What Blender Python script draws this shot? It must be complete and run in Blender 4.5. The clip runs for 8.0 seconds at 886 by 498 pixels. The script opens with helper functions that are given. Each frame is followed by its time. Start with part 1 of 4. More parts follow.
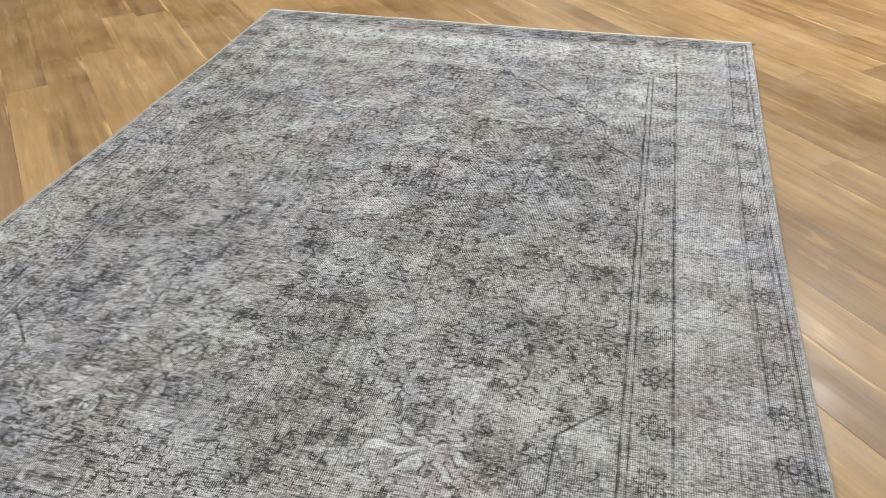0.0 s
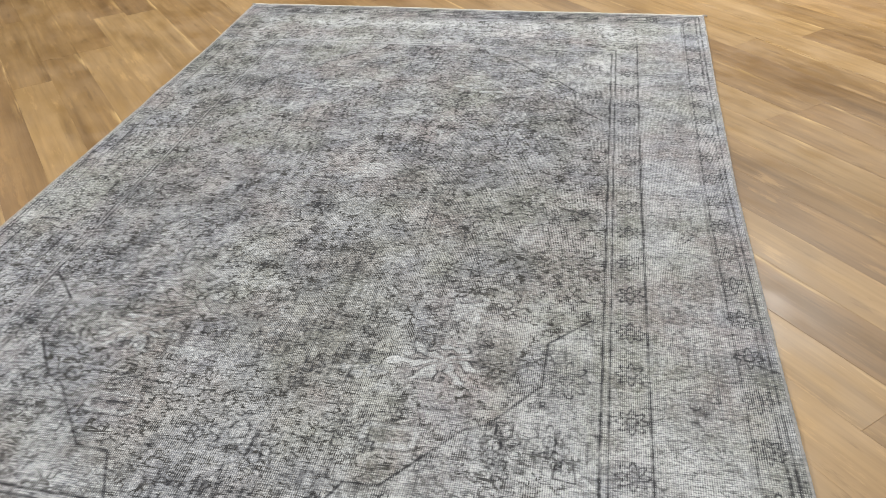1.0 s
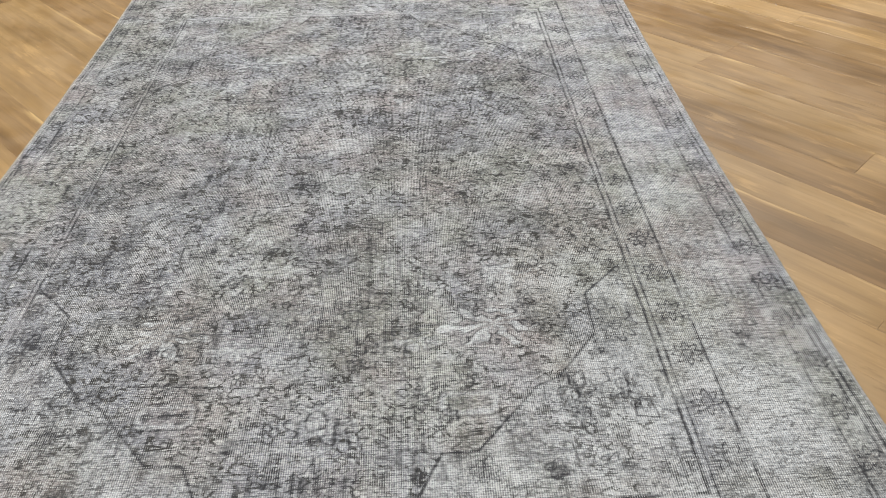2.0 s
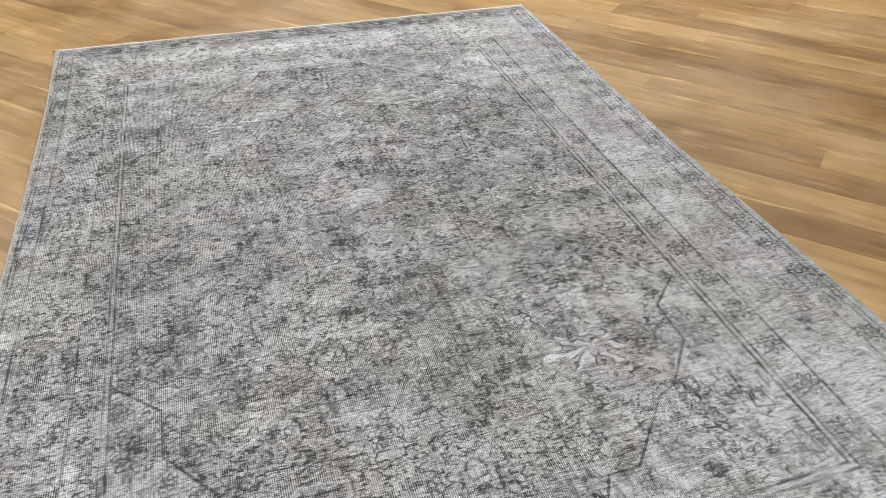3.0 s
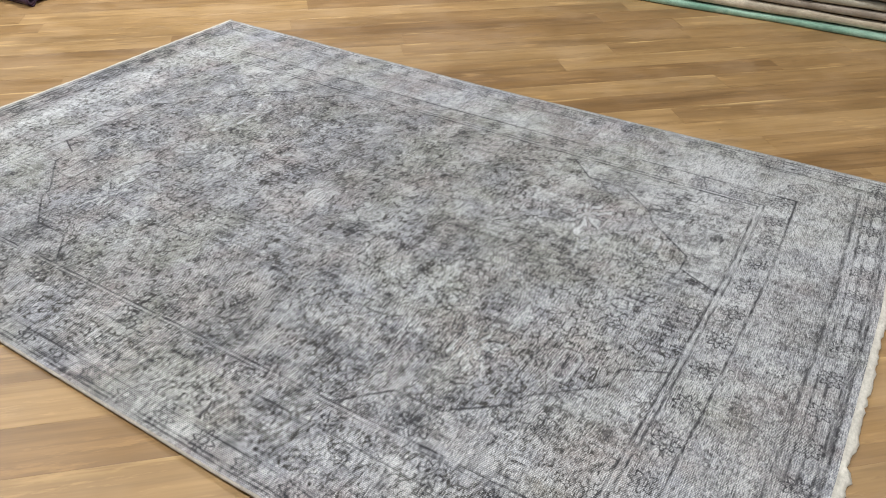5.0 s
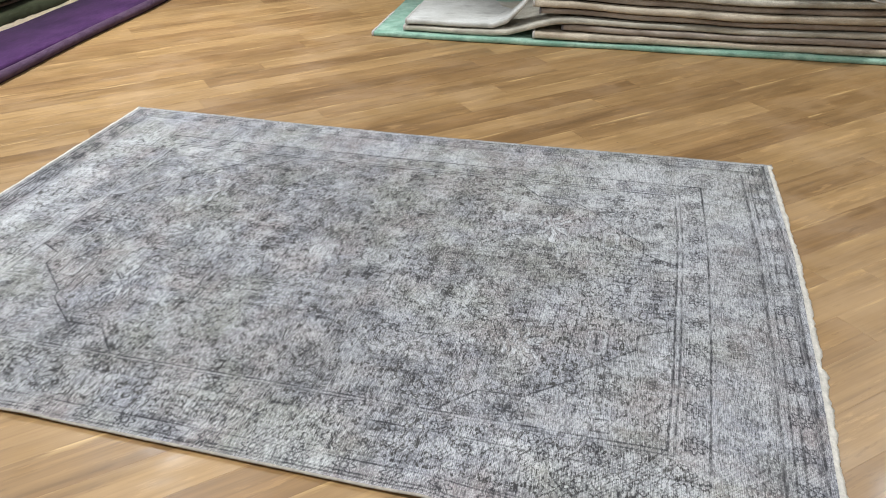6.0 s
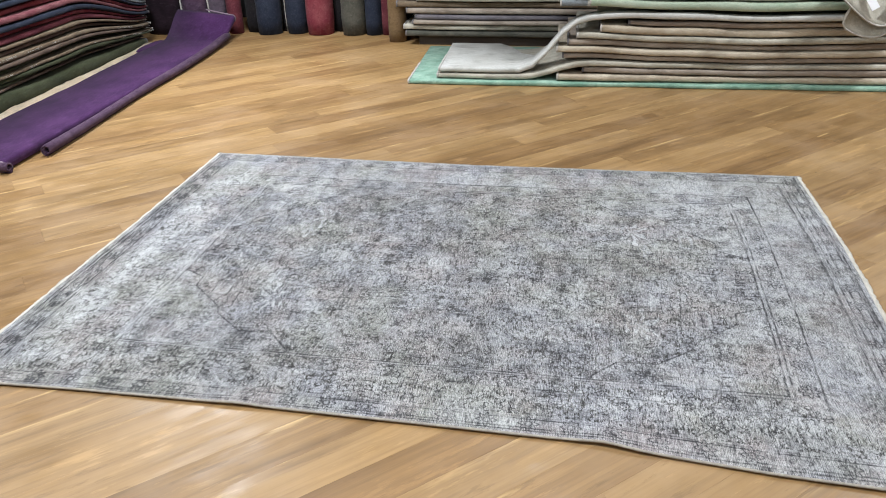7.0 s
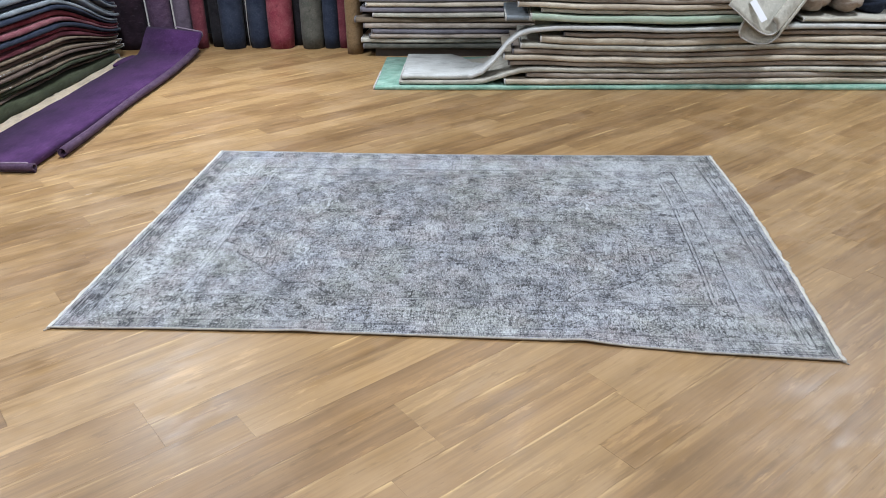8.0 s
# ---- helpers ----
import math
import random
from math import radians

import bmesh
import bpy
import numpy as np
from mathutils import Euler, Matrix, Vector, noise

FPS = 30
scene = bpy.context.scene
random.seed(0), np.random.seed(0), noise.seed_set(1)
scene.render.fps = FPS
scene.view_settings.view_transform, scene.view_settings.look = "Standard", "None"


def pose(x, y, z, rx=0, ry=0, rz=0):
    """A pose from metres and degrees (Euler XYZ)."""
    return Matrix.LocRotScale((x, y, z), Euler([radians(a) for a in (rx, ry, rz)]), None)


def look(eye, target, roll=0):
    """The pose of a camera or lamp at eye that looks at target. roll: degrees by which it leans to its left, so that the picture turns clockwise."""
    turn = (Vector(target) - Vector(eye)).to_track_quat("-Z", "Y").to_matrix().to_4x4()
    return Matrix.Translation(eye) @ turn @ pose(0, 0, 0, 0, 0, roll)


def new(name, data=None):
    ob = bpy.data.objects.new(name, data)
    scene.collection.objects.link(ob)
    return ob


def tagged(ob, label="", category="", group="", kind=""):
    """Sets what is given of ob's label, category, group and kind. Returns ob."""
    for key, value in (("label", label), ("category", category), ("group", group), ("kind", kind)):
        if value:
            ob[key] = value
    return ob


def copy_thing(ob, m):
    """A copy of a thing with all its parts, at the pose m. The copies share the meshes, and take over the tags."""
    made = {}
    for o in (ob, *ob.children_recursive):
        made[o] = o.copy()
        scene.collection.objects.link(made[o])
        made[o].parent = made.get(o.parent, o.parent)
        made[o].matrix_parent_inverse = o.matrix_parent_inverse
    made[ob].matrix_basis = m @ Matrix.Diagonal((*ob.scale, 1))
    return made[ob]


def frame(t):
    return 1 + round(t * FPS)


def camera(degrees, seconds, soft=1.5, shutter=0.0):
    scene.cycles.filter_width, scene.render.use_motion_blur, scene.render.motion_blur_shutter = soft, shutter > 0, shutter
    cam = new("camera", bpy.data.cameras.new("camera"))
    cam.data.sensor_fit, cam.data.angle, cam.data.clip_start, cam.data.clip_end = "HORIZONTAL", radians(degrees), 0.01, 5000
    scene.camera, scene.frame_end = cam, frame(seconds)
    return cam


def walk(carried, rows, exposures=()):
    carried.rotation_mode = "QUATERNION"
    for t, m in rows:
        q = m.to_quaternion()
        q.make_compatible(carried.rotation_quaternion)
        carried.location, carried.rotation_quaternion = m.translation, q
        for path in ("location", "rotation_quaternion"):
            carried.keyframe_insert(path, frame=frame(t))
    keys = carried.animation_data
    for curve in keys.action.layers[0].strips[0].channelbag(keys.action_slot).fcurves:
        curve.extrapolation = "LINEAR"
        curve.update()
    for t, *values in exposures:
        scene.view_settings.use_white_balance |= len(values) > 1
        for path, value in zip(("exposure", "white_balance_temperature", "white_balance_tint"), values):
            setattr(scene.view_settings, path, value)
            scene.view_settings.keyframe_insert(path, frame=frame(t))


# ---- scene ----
cam = camera(60.1, 8.0, soft=0.95)
PATH = [
    (0, (0.566, -0.065, 1.126), (0.15, 1.502, -0.045), -1.5),
    (0.5, (0.619, -0.199, 1.126), (0.227, 1.377, -0.041), -2.0),
    (1, (0.567, -0.331, 1.16), (0.218, 1.249, -0.015), -3.0),
    (1.2, (0.511, -0.395, 1.161), (0.224, 1.199, -0.012), -2.7),
    (2.3, (0.019, -0.345, 1.174), (0.182, 1.195, -0.091), -1.2),
    (2.5, (-0.079, -0.326, 1.176), (0.163, 1.213, -0.078), -1.0),
    (3, (-0.393, -0.296, 1.218), (0.08, 1.242, 0.031), 0.1),
    (3.5, (-0.708, -0.239, 1.213), (-0.008, 1.244, 0.068), 0.6),
    (4, (-1.024, -0.069, 1.205), (-0.121, 1.273, 0.029), 0.4),
    (4.5, (-1.363, 0.02, 1.241), (-0.22, 1.171, 0.071), 0.5),
    (4.7, (-1.493, 0.067, 1.253), (-0.239, 1.098, 0.086), 0.9),
    (5.8, (-2.018, 0.508, 1.421), (-0.406, 0.967, 0.329), -0.7),
    (6, (-2.168, 0.588, 1.44), (-0.527, 1.019, 0.381), -0.7),
    (6.5, (-2.482, 0.807, 1.503), (-0.805, 1.204, 0.489), -1.7),
    (7, (-2.692, 1.071, 1.505), (-0.959, 1.397, 0.562), -1.6),
    (7.5, (-3.099, 1.223, 1.555), (-1.333, 1.451, 0.644), -0.6),
    (8, (-3.462, 1.291, 1.647), (-1.688, 1.421, 0.733), -0.8),
]
walk(cam, [(t, look(eye, target, roll)) for t, eye, target, roll in PATH],
     exposures=[(0.0, -0.02, 6580, 10), (2.5, 0.04, 6540, 10), (4.5, 0.07, 6470, 11), (6.0, 0.13, 6190, 11), (7.3, 0.25, 5990, 11), (8.0, 0.17, 5650, 11)])

# ---- world and lights ----
world = bpy.data.worlds.new("showroom_world")
scene.world = world
world.use_nodes = True
world.node_tree.nodes["Background"].inputs[0].default_value = (0.9, 0.95, 1.0, 1)
world.node_tree.nodes["Background"].inputs[1].default_value = 0.0

CEILING_Z = 3.0
# place and watts of each downlight
LAMPS = [(-4.6, -4.2, 22), (-4.6, -1.5, 20), (-4.6, 1.2, 19), (-4.6, 3.9, 24), (-1.5, -4.2, 26), (-1.5, -1.5, 28), (-1.5, 1.2, 41), (-1.5, 3.9, 57),
         (1.7, -4.2, 45), (1.7, -1.5, 48), (1.7, 1.2, 25), (1.7, 3.9, 66), (2.6, 3.3, 21), (0.2, 5.9, 60)]
LAMP_SPOTS = [(x, y) for x, y, w in LAMPS]
for lx, ly, watts in LAMPS:
    ld = bpy.data.lights.new("spot_glow", "AREA")
    ld.shape, ld.size, ld.energy, ld.color, ld.spread = "DISK", 0.24, watts, (0.985, 1.0, 0.985), radians(100 if (lx, ly) == (2.6, 3.3) else 155)
    lo = new("spot_glow", ld)
    lo.matrix_world = pose(lx, ly, CEILING_Z - 0.10)


# ---- material helpers ----
class Mat:
    """A node material with short calls."""

    def __init__(self, name, rough=0.8, metal=0.0, spec=0.5):
        self.m = bpy.data.materials.new(name)
        self.m.use_nodes = True
        self.t = self.m.node_tree
        self.b = self.t.nodes["Principled BSDF"]
        self.b.inputs["Roughness"].default_value = rough
        self.b.inputs["Metallic"].default_value = metal
        self.b.inputs["Specular IOR Level"].default_value = spec

    def n(self, kind, **props):
        node = self.t.nodes.new("ShaderNode" + kind)
        for key, value in props.items():
            if key == "operation":
                node.operation = value
            elif key == "blend":
                node.data_type, node.blend_type = "RGBA", value
            elif key == "wave":
                node.wave_type, node.bands_direction = "BANDS", value
        return node

    def link(self, a, b):
        self.t.links.new(a, b)

    def coords(self, scale=(1, 1, 1), kind="Object", offset=None):
        tc, mp = self.n("TexCoord"), self.n("Mapping")
        self.link(tc.outputs[kind], mp.inputs["Vector"])
        mp.inputs["Scale"].default_value = scale
        if offset is not None:
            self.link(offset, mp.inputs["Location"])
        return mp.outputs["Vector"]

    def noise(self, vec, scale, detail=3.0, rough=0.55):
        node = self.n("TexNoise")
        self.link(vec, node.inputs["Vector"])
        node.inputs["Scale"].default_value = scale
        node.inputs["Detail"].default_value = detail
        node.inputs["Roughness"].default_value = rough
        return node.outputs["Fac"]

    def remap(self, fac, a, b, c=0.0, d=1.0):
        node = self.n("MapRange")
        self.link(fac, node.inputs["Value"])
        for i, v in zip(("From Min", "From Max", "To Min", "To Max"), (a, b, c, d)):
            node.inputs[i].default_value = v
        return node.outputs["Result"]

    def math(self, op, a, b):
        node = self.n("Math", operation=op)
        for i, v in enumerate((a, b)):
            if isinstance(v, (int, float)):
                node.inputs[i].default_value = v
            else:
                self.link(v, node.inputs[i])
        return node.outputs[0]

    def mix(self, fac, a, b, blend="MIX"):
        node = self.n("Mix", blend=blend)
        for sock, v in ((node.inputs[0], fac), (node.inputs[6], a), (node.inputs[7], b)):
            if isinstance(v, (int, float)):
                sock.default_value = v
            elif isinstance(v, tuple):
                sock.default_value = (*v, 1)
            else:
                self.link(v, sock)
        return node.outputs[2]

    def colour(self, c):
        self.link(c, self.b.inputs["Base Color"])
        return self

    def bump(self, fac, strength=0.3, distance=0.003):
        node = self.n("Bump")
        node.inputs["Strength"].default_value = strength
        node.inputs["Distance"].default_value = distance
        self.link(fac, node.inputs["Height"])
        self.link(node.outputs[0], self.b.inputs["Normal"])
        return self


def fabric(name, base, other, mottle=7.0, rough=0.95, stripes=0.0):
    """Worn woven wool: two colours in soft patches, flecks and a fine knot relief."""
    k = Mat(name, rough, 0.0, 0.15)
    v = k.coords()
    big = k.remap(k.noise(v, mottle, 4.0), 0.35, 0.65)
    c = k.mix(big, base, other)
    flecks = k.remap(k.noise(k.coords((1, 1, 2.5)), 120.0, 2.0), 0.4, 0.75, 0.0, 0.55)
    c = k.mix(flecks, c, tuple(x * 0.55 for x in base))
    wear = k.remap(k.noise(k.coords((0.6, 3, 3)), 22.0, 3.0), 0.55, 0.8, 0.0, 0.4)
    c = k.mix(wear, c, tuple(min(0.85, x * 1.5 + 0.03) for x in other))
    stain = k.remap(k.noise(k.coords((0.5, 1, 1)), mottle * 2.3, 5.0, 0.65), 0.52, 0.7, 0.0, 0.6)
    c = k.mix(stain, c, tuple(x * 0.5 for x in base))
    k.colour(c)
    k.b.inputs["Sheen Weight"].default_value = 0.04
    k.b.inputs["Sheen Roughness"].default_value = 0.5
    return k.bump(k.noise(v, 260.0, 2.0), 0.5, 0.002).m


def plain(name, base, rough=0.6, scale=12.0, vary=0.25, metal=0.0):
    k = Mat(name, rough, metal)
    v = k.coords()
    k.colour(k.mix(k.remap(k.noise(v, scale, 5.0), 0.3, 0.7), tuple(x * (1 - vary) for x in base), base))
    return k.bump(k.noise(v, scale * 9, 3.0), 0.15, 0.002).m


def oak(name, pale, dark, gloss=0.44):
    """Lacquered oak, grain along the plank's own x."""
    k = Mat(name, gloss, 0.0, 0.65)
    info = k.n("ObjectInfo")
    isl = k.n("NewGeometry")
    rnd = k.math("ADD", info.outputs["Random"], isl.outputs["Random Per Island"])
    shift = k.math("MULTIPLY", rnd, 37.0)
    comb = k.n("CombineXYZ")
    for i in range(3):
        k.link(shift, comb.inputs[i])
    v1 = k.coords((0.9, 9, 9), offset=comb.outputs[0])
    v2 = k.coords((3.0, 90, 90), offset=comb.outputs[0])
    v3 = k.coords((1.2, 3.2, 3), offset=comb.outputs[0])
    broad = k.remap(k.noise(v1, 1.6, 4.0, 0.6), 0.32, 0.68)
    c = k.mix(broad, dark, pale)
    v4 = k.coords((1.1, 20, 20), offset=comb.outputs[0])
    ribbon = k.noise(v4, 1.3, 3.0, 0.6)
    c = k.mix(k.remap(ribbon, 0.53, 0.68, 0.0, 0.6), c, tuple(x * 0.66 for x in dark))
    c = k.mix(k.remap(ribbon, 0.45, 0.30, 0.0, 0.55), c, tuple(min(0.8, x * 1.3) for x in pale))
    cloud = k.remap(k.noise(v3, 1.5, 3.0), 0.4, 0.72, 0.0, 0.45)
    c = k.mix(cloud, c, tuple(min(0.8, x * 1.18) for x in pale))
    fine = k.remap(k.noise(v2, 1.0, 3.0), 0.45, 0.8, 0.0, 0.4)
    c = k.mix(fine, c, tuple(x * 0.62 for x in dark))
    # paler and darker blotches that run on from plank to plank
    blotch = k.noise(isl.outputs["Position"], 2.3, 4.0, 0.6)
    c = k.mix(k.remap(blotch, 0.50, 0.66, 0.0, 0.42), c, tuple(x * 1.02 + 0.045 for x in pale))
    c = k.mix(k.remap(blotch, 0.46, 0.32, 0.0, 0.40), c, tuple(x * 0.80 for x in dark))
    # glints along one edge of the board, painted as paler colour, in stretches
    sides = k.n("SeparateXYZ")
    k.link(k.coords(), sides.inputs[0])
    rim = k.math("MULTIPLY", k.remap(sides.outputs[1], 0.036, 0.068, 0.0, 1.0), k.remap(sides.outputs[1], 0.0718, 0.0722, 1.0, 0.0))
    glint = k.remap(k.noise(k.coords((2.2, 26, 1), offset=comb.outputs[0]), 1.0, 3.0, 0.6), 0.57, 0.67, 0.0, 0.9)
    c = k.mix(k.math("MULTIPLY", k.math("POWER", rim, 2.5), glint), c, (0.58, 0.39, 0.17))
    # worn-through lacquer in ragged patches along the grain
    thin = k.noise(k.coords((2.6, 15, 1), offset=comb.outputs[0]), 1.5, 5.0, 0.7)
    c = k.mix(k.remap(thin, 0.58, 0.66, 0.0, 0.5), c, tuple(min(0.8, x * 1.45) for x in pale))
    c = k.mix(k.remap(thin, 0.40, 0.33, 0.0, 0.45), c, tuple(x * 0.62 for x in dark))
    pins = k.n("TexVoronoi")
    k.link(k.coords((1, 1, 1), offset=comb.outputs[0]), pins.inputs["Vector"])
    pins.inputs["Scale"].default_value = 3.4
    c = k.mix(k.remap(pins.outputs["Distance"], 0.010, 0.018, 0.75, 0.0), c, (0.05, 0.03, 0.015))
    tone = k.remap(k.math("FRACT", k.math("MULTIPLY", rnd, 7.31), 0.0), 0.0, 1.0, 0.95, 1.05)
    hs = k.n("HueSaturation")
    k.link(c, hs.inputs["Color"])
    k.link(tone, hs.inputs["Value"])
    k.colour(hs.outputs[0])
    k.link(k.math("ADD", k.remap(k.noise(v3, 6.0, 3.0), 0.3, 0.7, gloss - 0.08, gloss + 0.1), k.remap(blotch, 0.40, 0.62, -0.05, 0.04)), k.b.inputs["Roughness"])
    scraped = k.math("ADD", k.noise(k.coords((1, 1, 1), "Object"), 5.0, 2.0), k.noise(v1, 1.2, 2.0))
    return k.bump(k.math("ADD", k.noise(v2, 1.0, 2.0), k.math("MULTIPLY", scraped, 2.0)), 0.16, 0.002).m


OAK_PALE = oak("oak_pale", (0.345, 0.215, 0.09), (0.268, 0.158, 0.061))
OAK_MID = oak("oak_honey", (0.296, 0.178, 0.071), (0.211, 0.119, 0.044))
OAK_DARK = oak("oak_brown", (0.262, 0.153, 0.06), (0.178, 0.098, 0.036))
SEAM = plain("floor_seam", (0.2, 0.13, 0.07), 0.8)
WALL = plain("dark_wall_paint", (0.045, 0.042, 0.045), 0.8, 3.0)
WALL_PALE = plain("grey_wall_paint", (0.36, 0.35, 0.33), 0.8, 3.0, 0.08)
CEIL = plain("ceiling_paint", (0.30, 0.295, 0.285), 0.9, 2.0, 0.06)
LAMP_WHITE = plain("white_enamel", (0.75, 0.75, 0.73), 0.4, 8.0, 0.05)


# ---- mesh helpers ----
def part(name, bm, material, parent=None, label="", smooth=True):
    me = bpy.data.meshes.new(name)
    bm.to_mesh(me)
    bm.free()
    for p in me.polygons:
        p.use_smooth = smooth
    me.materials.append(material)
    ob = new(name, me)
    ob.parent = parent
    return tagged(ob, label)


def box_bm(x0, x1, y0, y1, z0, z1, bevel=0.0):
    bm = bmesh.new()
    bmesh.ops.create_cube(bm, size=1)
    bmesh.ops.scale(bm, vec=(x1 - x0, y1 - y0, z1 - z0), verts=bm.verts)
    bmesh.ops.translate(bm, vec=((x0 + x1) / 2, (y0 + y1) / 2, (z0 + z1) / 2), verts=bm.verts)
    if bevel:
        bmesh.ops.bevel(bm, geom=bm.edges[:], offset=bevel, segments=2, affect="EDGES", profile=0.6)
    return bm


def sweep_bm(rings, closed=True, caps=True):
    """Joins a run of equal rings of points into one skin."""
    bm = bmesh.new()
    rows = [[bm.verts.new(p) for p in ring] for ring in rings]
    n = len(rings[0])
    for a, b in zip(rows, rows[1:]):
        for i in range(n if closed else n - 1):
            j = (i + 1) % n
            bm.faces.new((a[i], a[j], b[j], b[i]))
    if caps and closed:
        bm.faces.new(list(reversed(rows[0])))
        bm.faces.new(rows[-1])
    bmesh.ops.recalc_face_normals(bm, faces=bm.faces[:])
    return bm


def wob(x, seed, freq=1.0):
    return noise.noise(Vector((x * freq, seed * 7.31, seed * 1.7)))


# ---- the room ----
X0, X1, Y0, Y1 = -6.2, 4.62, -5.6, 7.0


def wall(name, x0, x1, y0, y1, material, label):
    ob = part(name, box_bm(x0, x1, y0, y1, 0, CEILING_Z), material, smooth=False)
    return tagged(ob, label, "wall", kind="structure")


wall("wall_east", X1, X1 + 0.15, Y0, Y1, WALL, "dark painted wall behind the standing rolled rugs")
wall("wall_west", X0 - 0.15, X0, Y0, Y1, WALL_PALE, "plain grey painted showroom wall")
wall("wall_north", X0 - 0.15, X1 + 0.15, Y1, Y1 + 0.15, WALL, "dark painted wall behind the stacked rugs")
wall("wall_south", X0 - 0.15, X1 + 0.15, Y0 - 0.15, Y0, WALL_PALE, "plain grey painted showroom wall")
tagged(part("ceiling", box_bm(X0 - 0.15, X1 + 0.15, Y0 - 0.15, Y1 + 0.15, CEILING_Z, CEILING_Z + 0.12), CEIL, smooth=False),
       "plain grey showroom ceiling", "ceiling", kind="structure")


def ceiling_lamp(x, y):
    lamp = new("ceiling_lamp")
    lamp.location = (x, y, CEILING_Z)
    tagged(lamp, "round white downlight fixed under the ceiling", "ceiling lamp", "ceiling lamps")
    prof = [(0.0, -0.03), (0.14, -0.03), (0.14, -0.085), (0.15, -0.09), (0.16, -0.085), (0.16, 0.0), (0.0, 0.0)]
    rings = [[(r * math.cos(a), r * math.sin(a), z) for r, z in prof] for a in np.linspace(0, 2 * math.pi, 25)]
    part("housing", sweep_bm(rings, closed=False), LAMP_WHITE, lamp)
    return lamp


first_lamp = ceiling_lamp(*LAMP_SPOTS[0])
for lx, ly in LAMP_SPOTS[1:]:
    copy_thing(first_lamp, pose(lx, ly, CEILING_Z))


# ---- the grey rug ----
def lattice(x, y, fx, fy, seed):
    """Smooth random field in 0..1."""
    g = np.random.RandomState(seed).rand(128, 128)
    u, v = x * fx + 40.5, y * fy + 40.5
    i, j = np.floor(u).astype(int), np.floor(v).astype(int)
    a, b = u - i, v - j
    a, b = a * a * (3 - 2 * a), b * b * (3 - 2 * b)
    g00, g10 = g[i % 128, j % 128], g[(i + 1) % 128, j % 128]
    g01, g11 = g[i % 128, (j + 1) % 128], g[(i + 1) % 128, (j + 1) % 128]
    return (g00 * (1 - a) + g10 * a) * (1 - b) + (g01 * (1 - a) + g11 * a) * b


def clouds(x, y, f, seed, stretch=1.0):
    return (lattice(x, y, f, f * stretch, seed) * 0.5 + lattice(x, y, 2.1 * f, 2.1 * f * stretch, seed + 1) * 0.3
            + lattice(x, y, 4.3 * f, 4.3 * f * stretch, seed + 2) * 0.2)


def ridge(value, at, width):
    return np.exp(-((value - at) / width) ** 2)


def step01(value, a, b):
    t = np.clip((value - a) / (b - a), 0, 1)
    return t * t * (3 - 2 * t)


def flower(da, dw, size, petals, thin=0.0031, turn=0.0):
    """Outline of a knotted rosette round the local origin."""
    r, th = np.hypot(da, dw), np.arctan2(dw, da) + turn
    ring = r - size * (1 + 0.24 * np.cos(petals * th))
    inner = r - size * 0.42
    spokes = ridge(np.sin(petals * th / 2), 0, 0.35) * (r < size * 0.9) * (r > size * 0.45) * 0.5
    return np.clip(ridge(ring, 0, thin) + 0.8 * ridge(inner, 0, thin) + spokes, 0, 1) * (r < size * 1.6)


def seg(x, y, ax, ay, bx, by):
    """Distance to a straight stroke."""
    dx, dy = bx - ax, by - ay
    t = np.clip(((x - ax) * dx + (y - ay) * dy) / (dx * dx + dy * dy), 0, 1)
    return np.hypot(x - ax - t * dx, y - ay - t * dy)


RUG_L_Y, RUG_L_X = (0.0, 0.5, 0.86, 0.95, 1.4, 2.05, 2.55, 3.0), (-1.10, -1.072, -1.034, -1.018, -1.012, -1.004, -1.008, -1.022)
RUG_R_Y, RUG_R_X = (0.0, 0.86, 1.3, 1.6, 2.26, 3.0), (1.01, 0.992, 0.985, 0.981, 0.99, 1.006)
RUG_B_S, RUG_B_Y = (0.0, 0.15, 0.35, 0.65, 1.0), (0.026, 0.01, -0.008, -0.02, 0.0)
RUG_T_S, RUG_T_Y = (0.0, 0.3, 0.55, 1.0), (3.03, 3.022, 3.008, 3.0)
NX, NY = 850, 1270
RUG_CX, RUG_CY = -0.058, 1.485


def rug_shape(s, t):
    yb, yt = np.interp(s, RUG_B_S, RUG_B_Y), np.interp(s, RUG_T_S, RUG_T_Y)
    y = yb + (yt - yb) * t
    xl, xr = np.interp(y, RUG_L_Y, RUG_L_X), np.interp(y, RUG_R_Y, RUG_R_X)
    return xl + (xr - xl) * s, y


def rug_height(x, y):
    """The top of the pile: small ripples, a fold crease, slightly raised rims."""
    z = 0.0085 + 0.004 * clouds(x, y, 1.6, 61) + 0.0015 * clouds(x, y, 6.0, 67)
    z += 0.004 * ridge(x, 0.02, 0.05) * clouds(x, y, 1.2, 63)
    z += 0.007 * ridge(x, -1.02, 0.05) * ridge(y, 0.92, 0.10)
    z += 0.005 * ridge(x, -0.99, 0.04) * ridge(y, 2.04, 0.08)
    return z


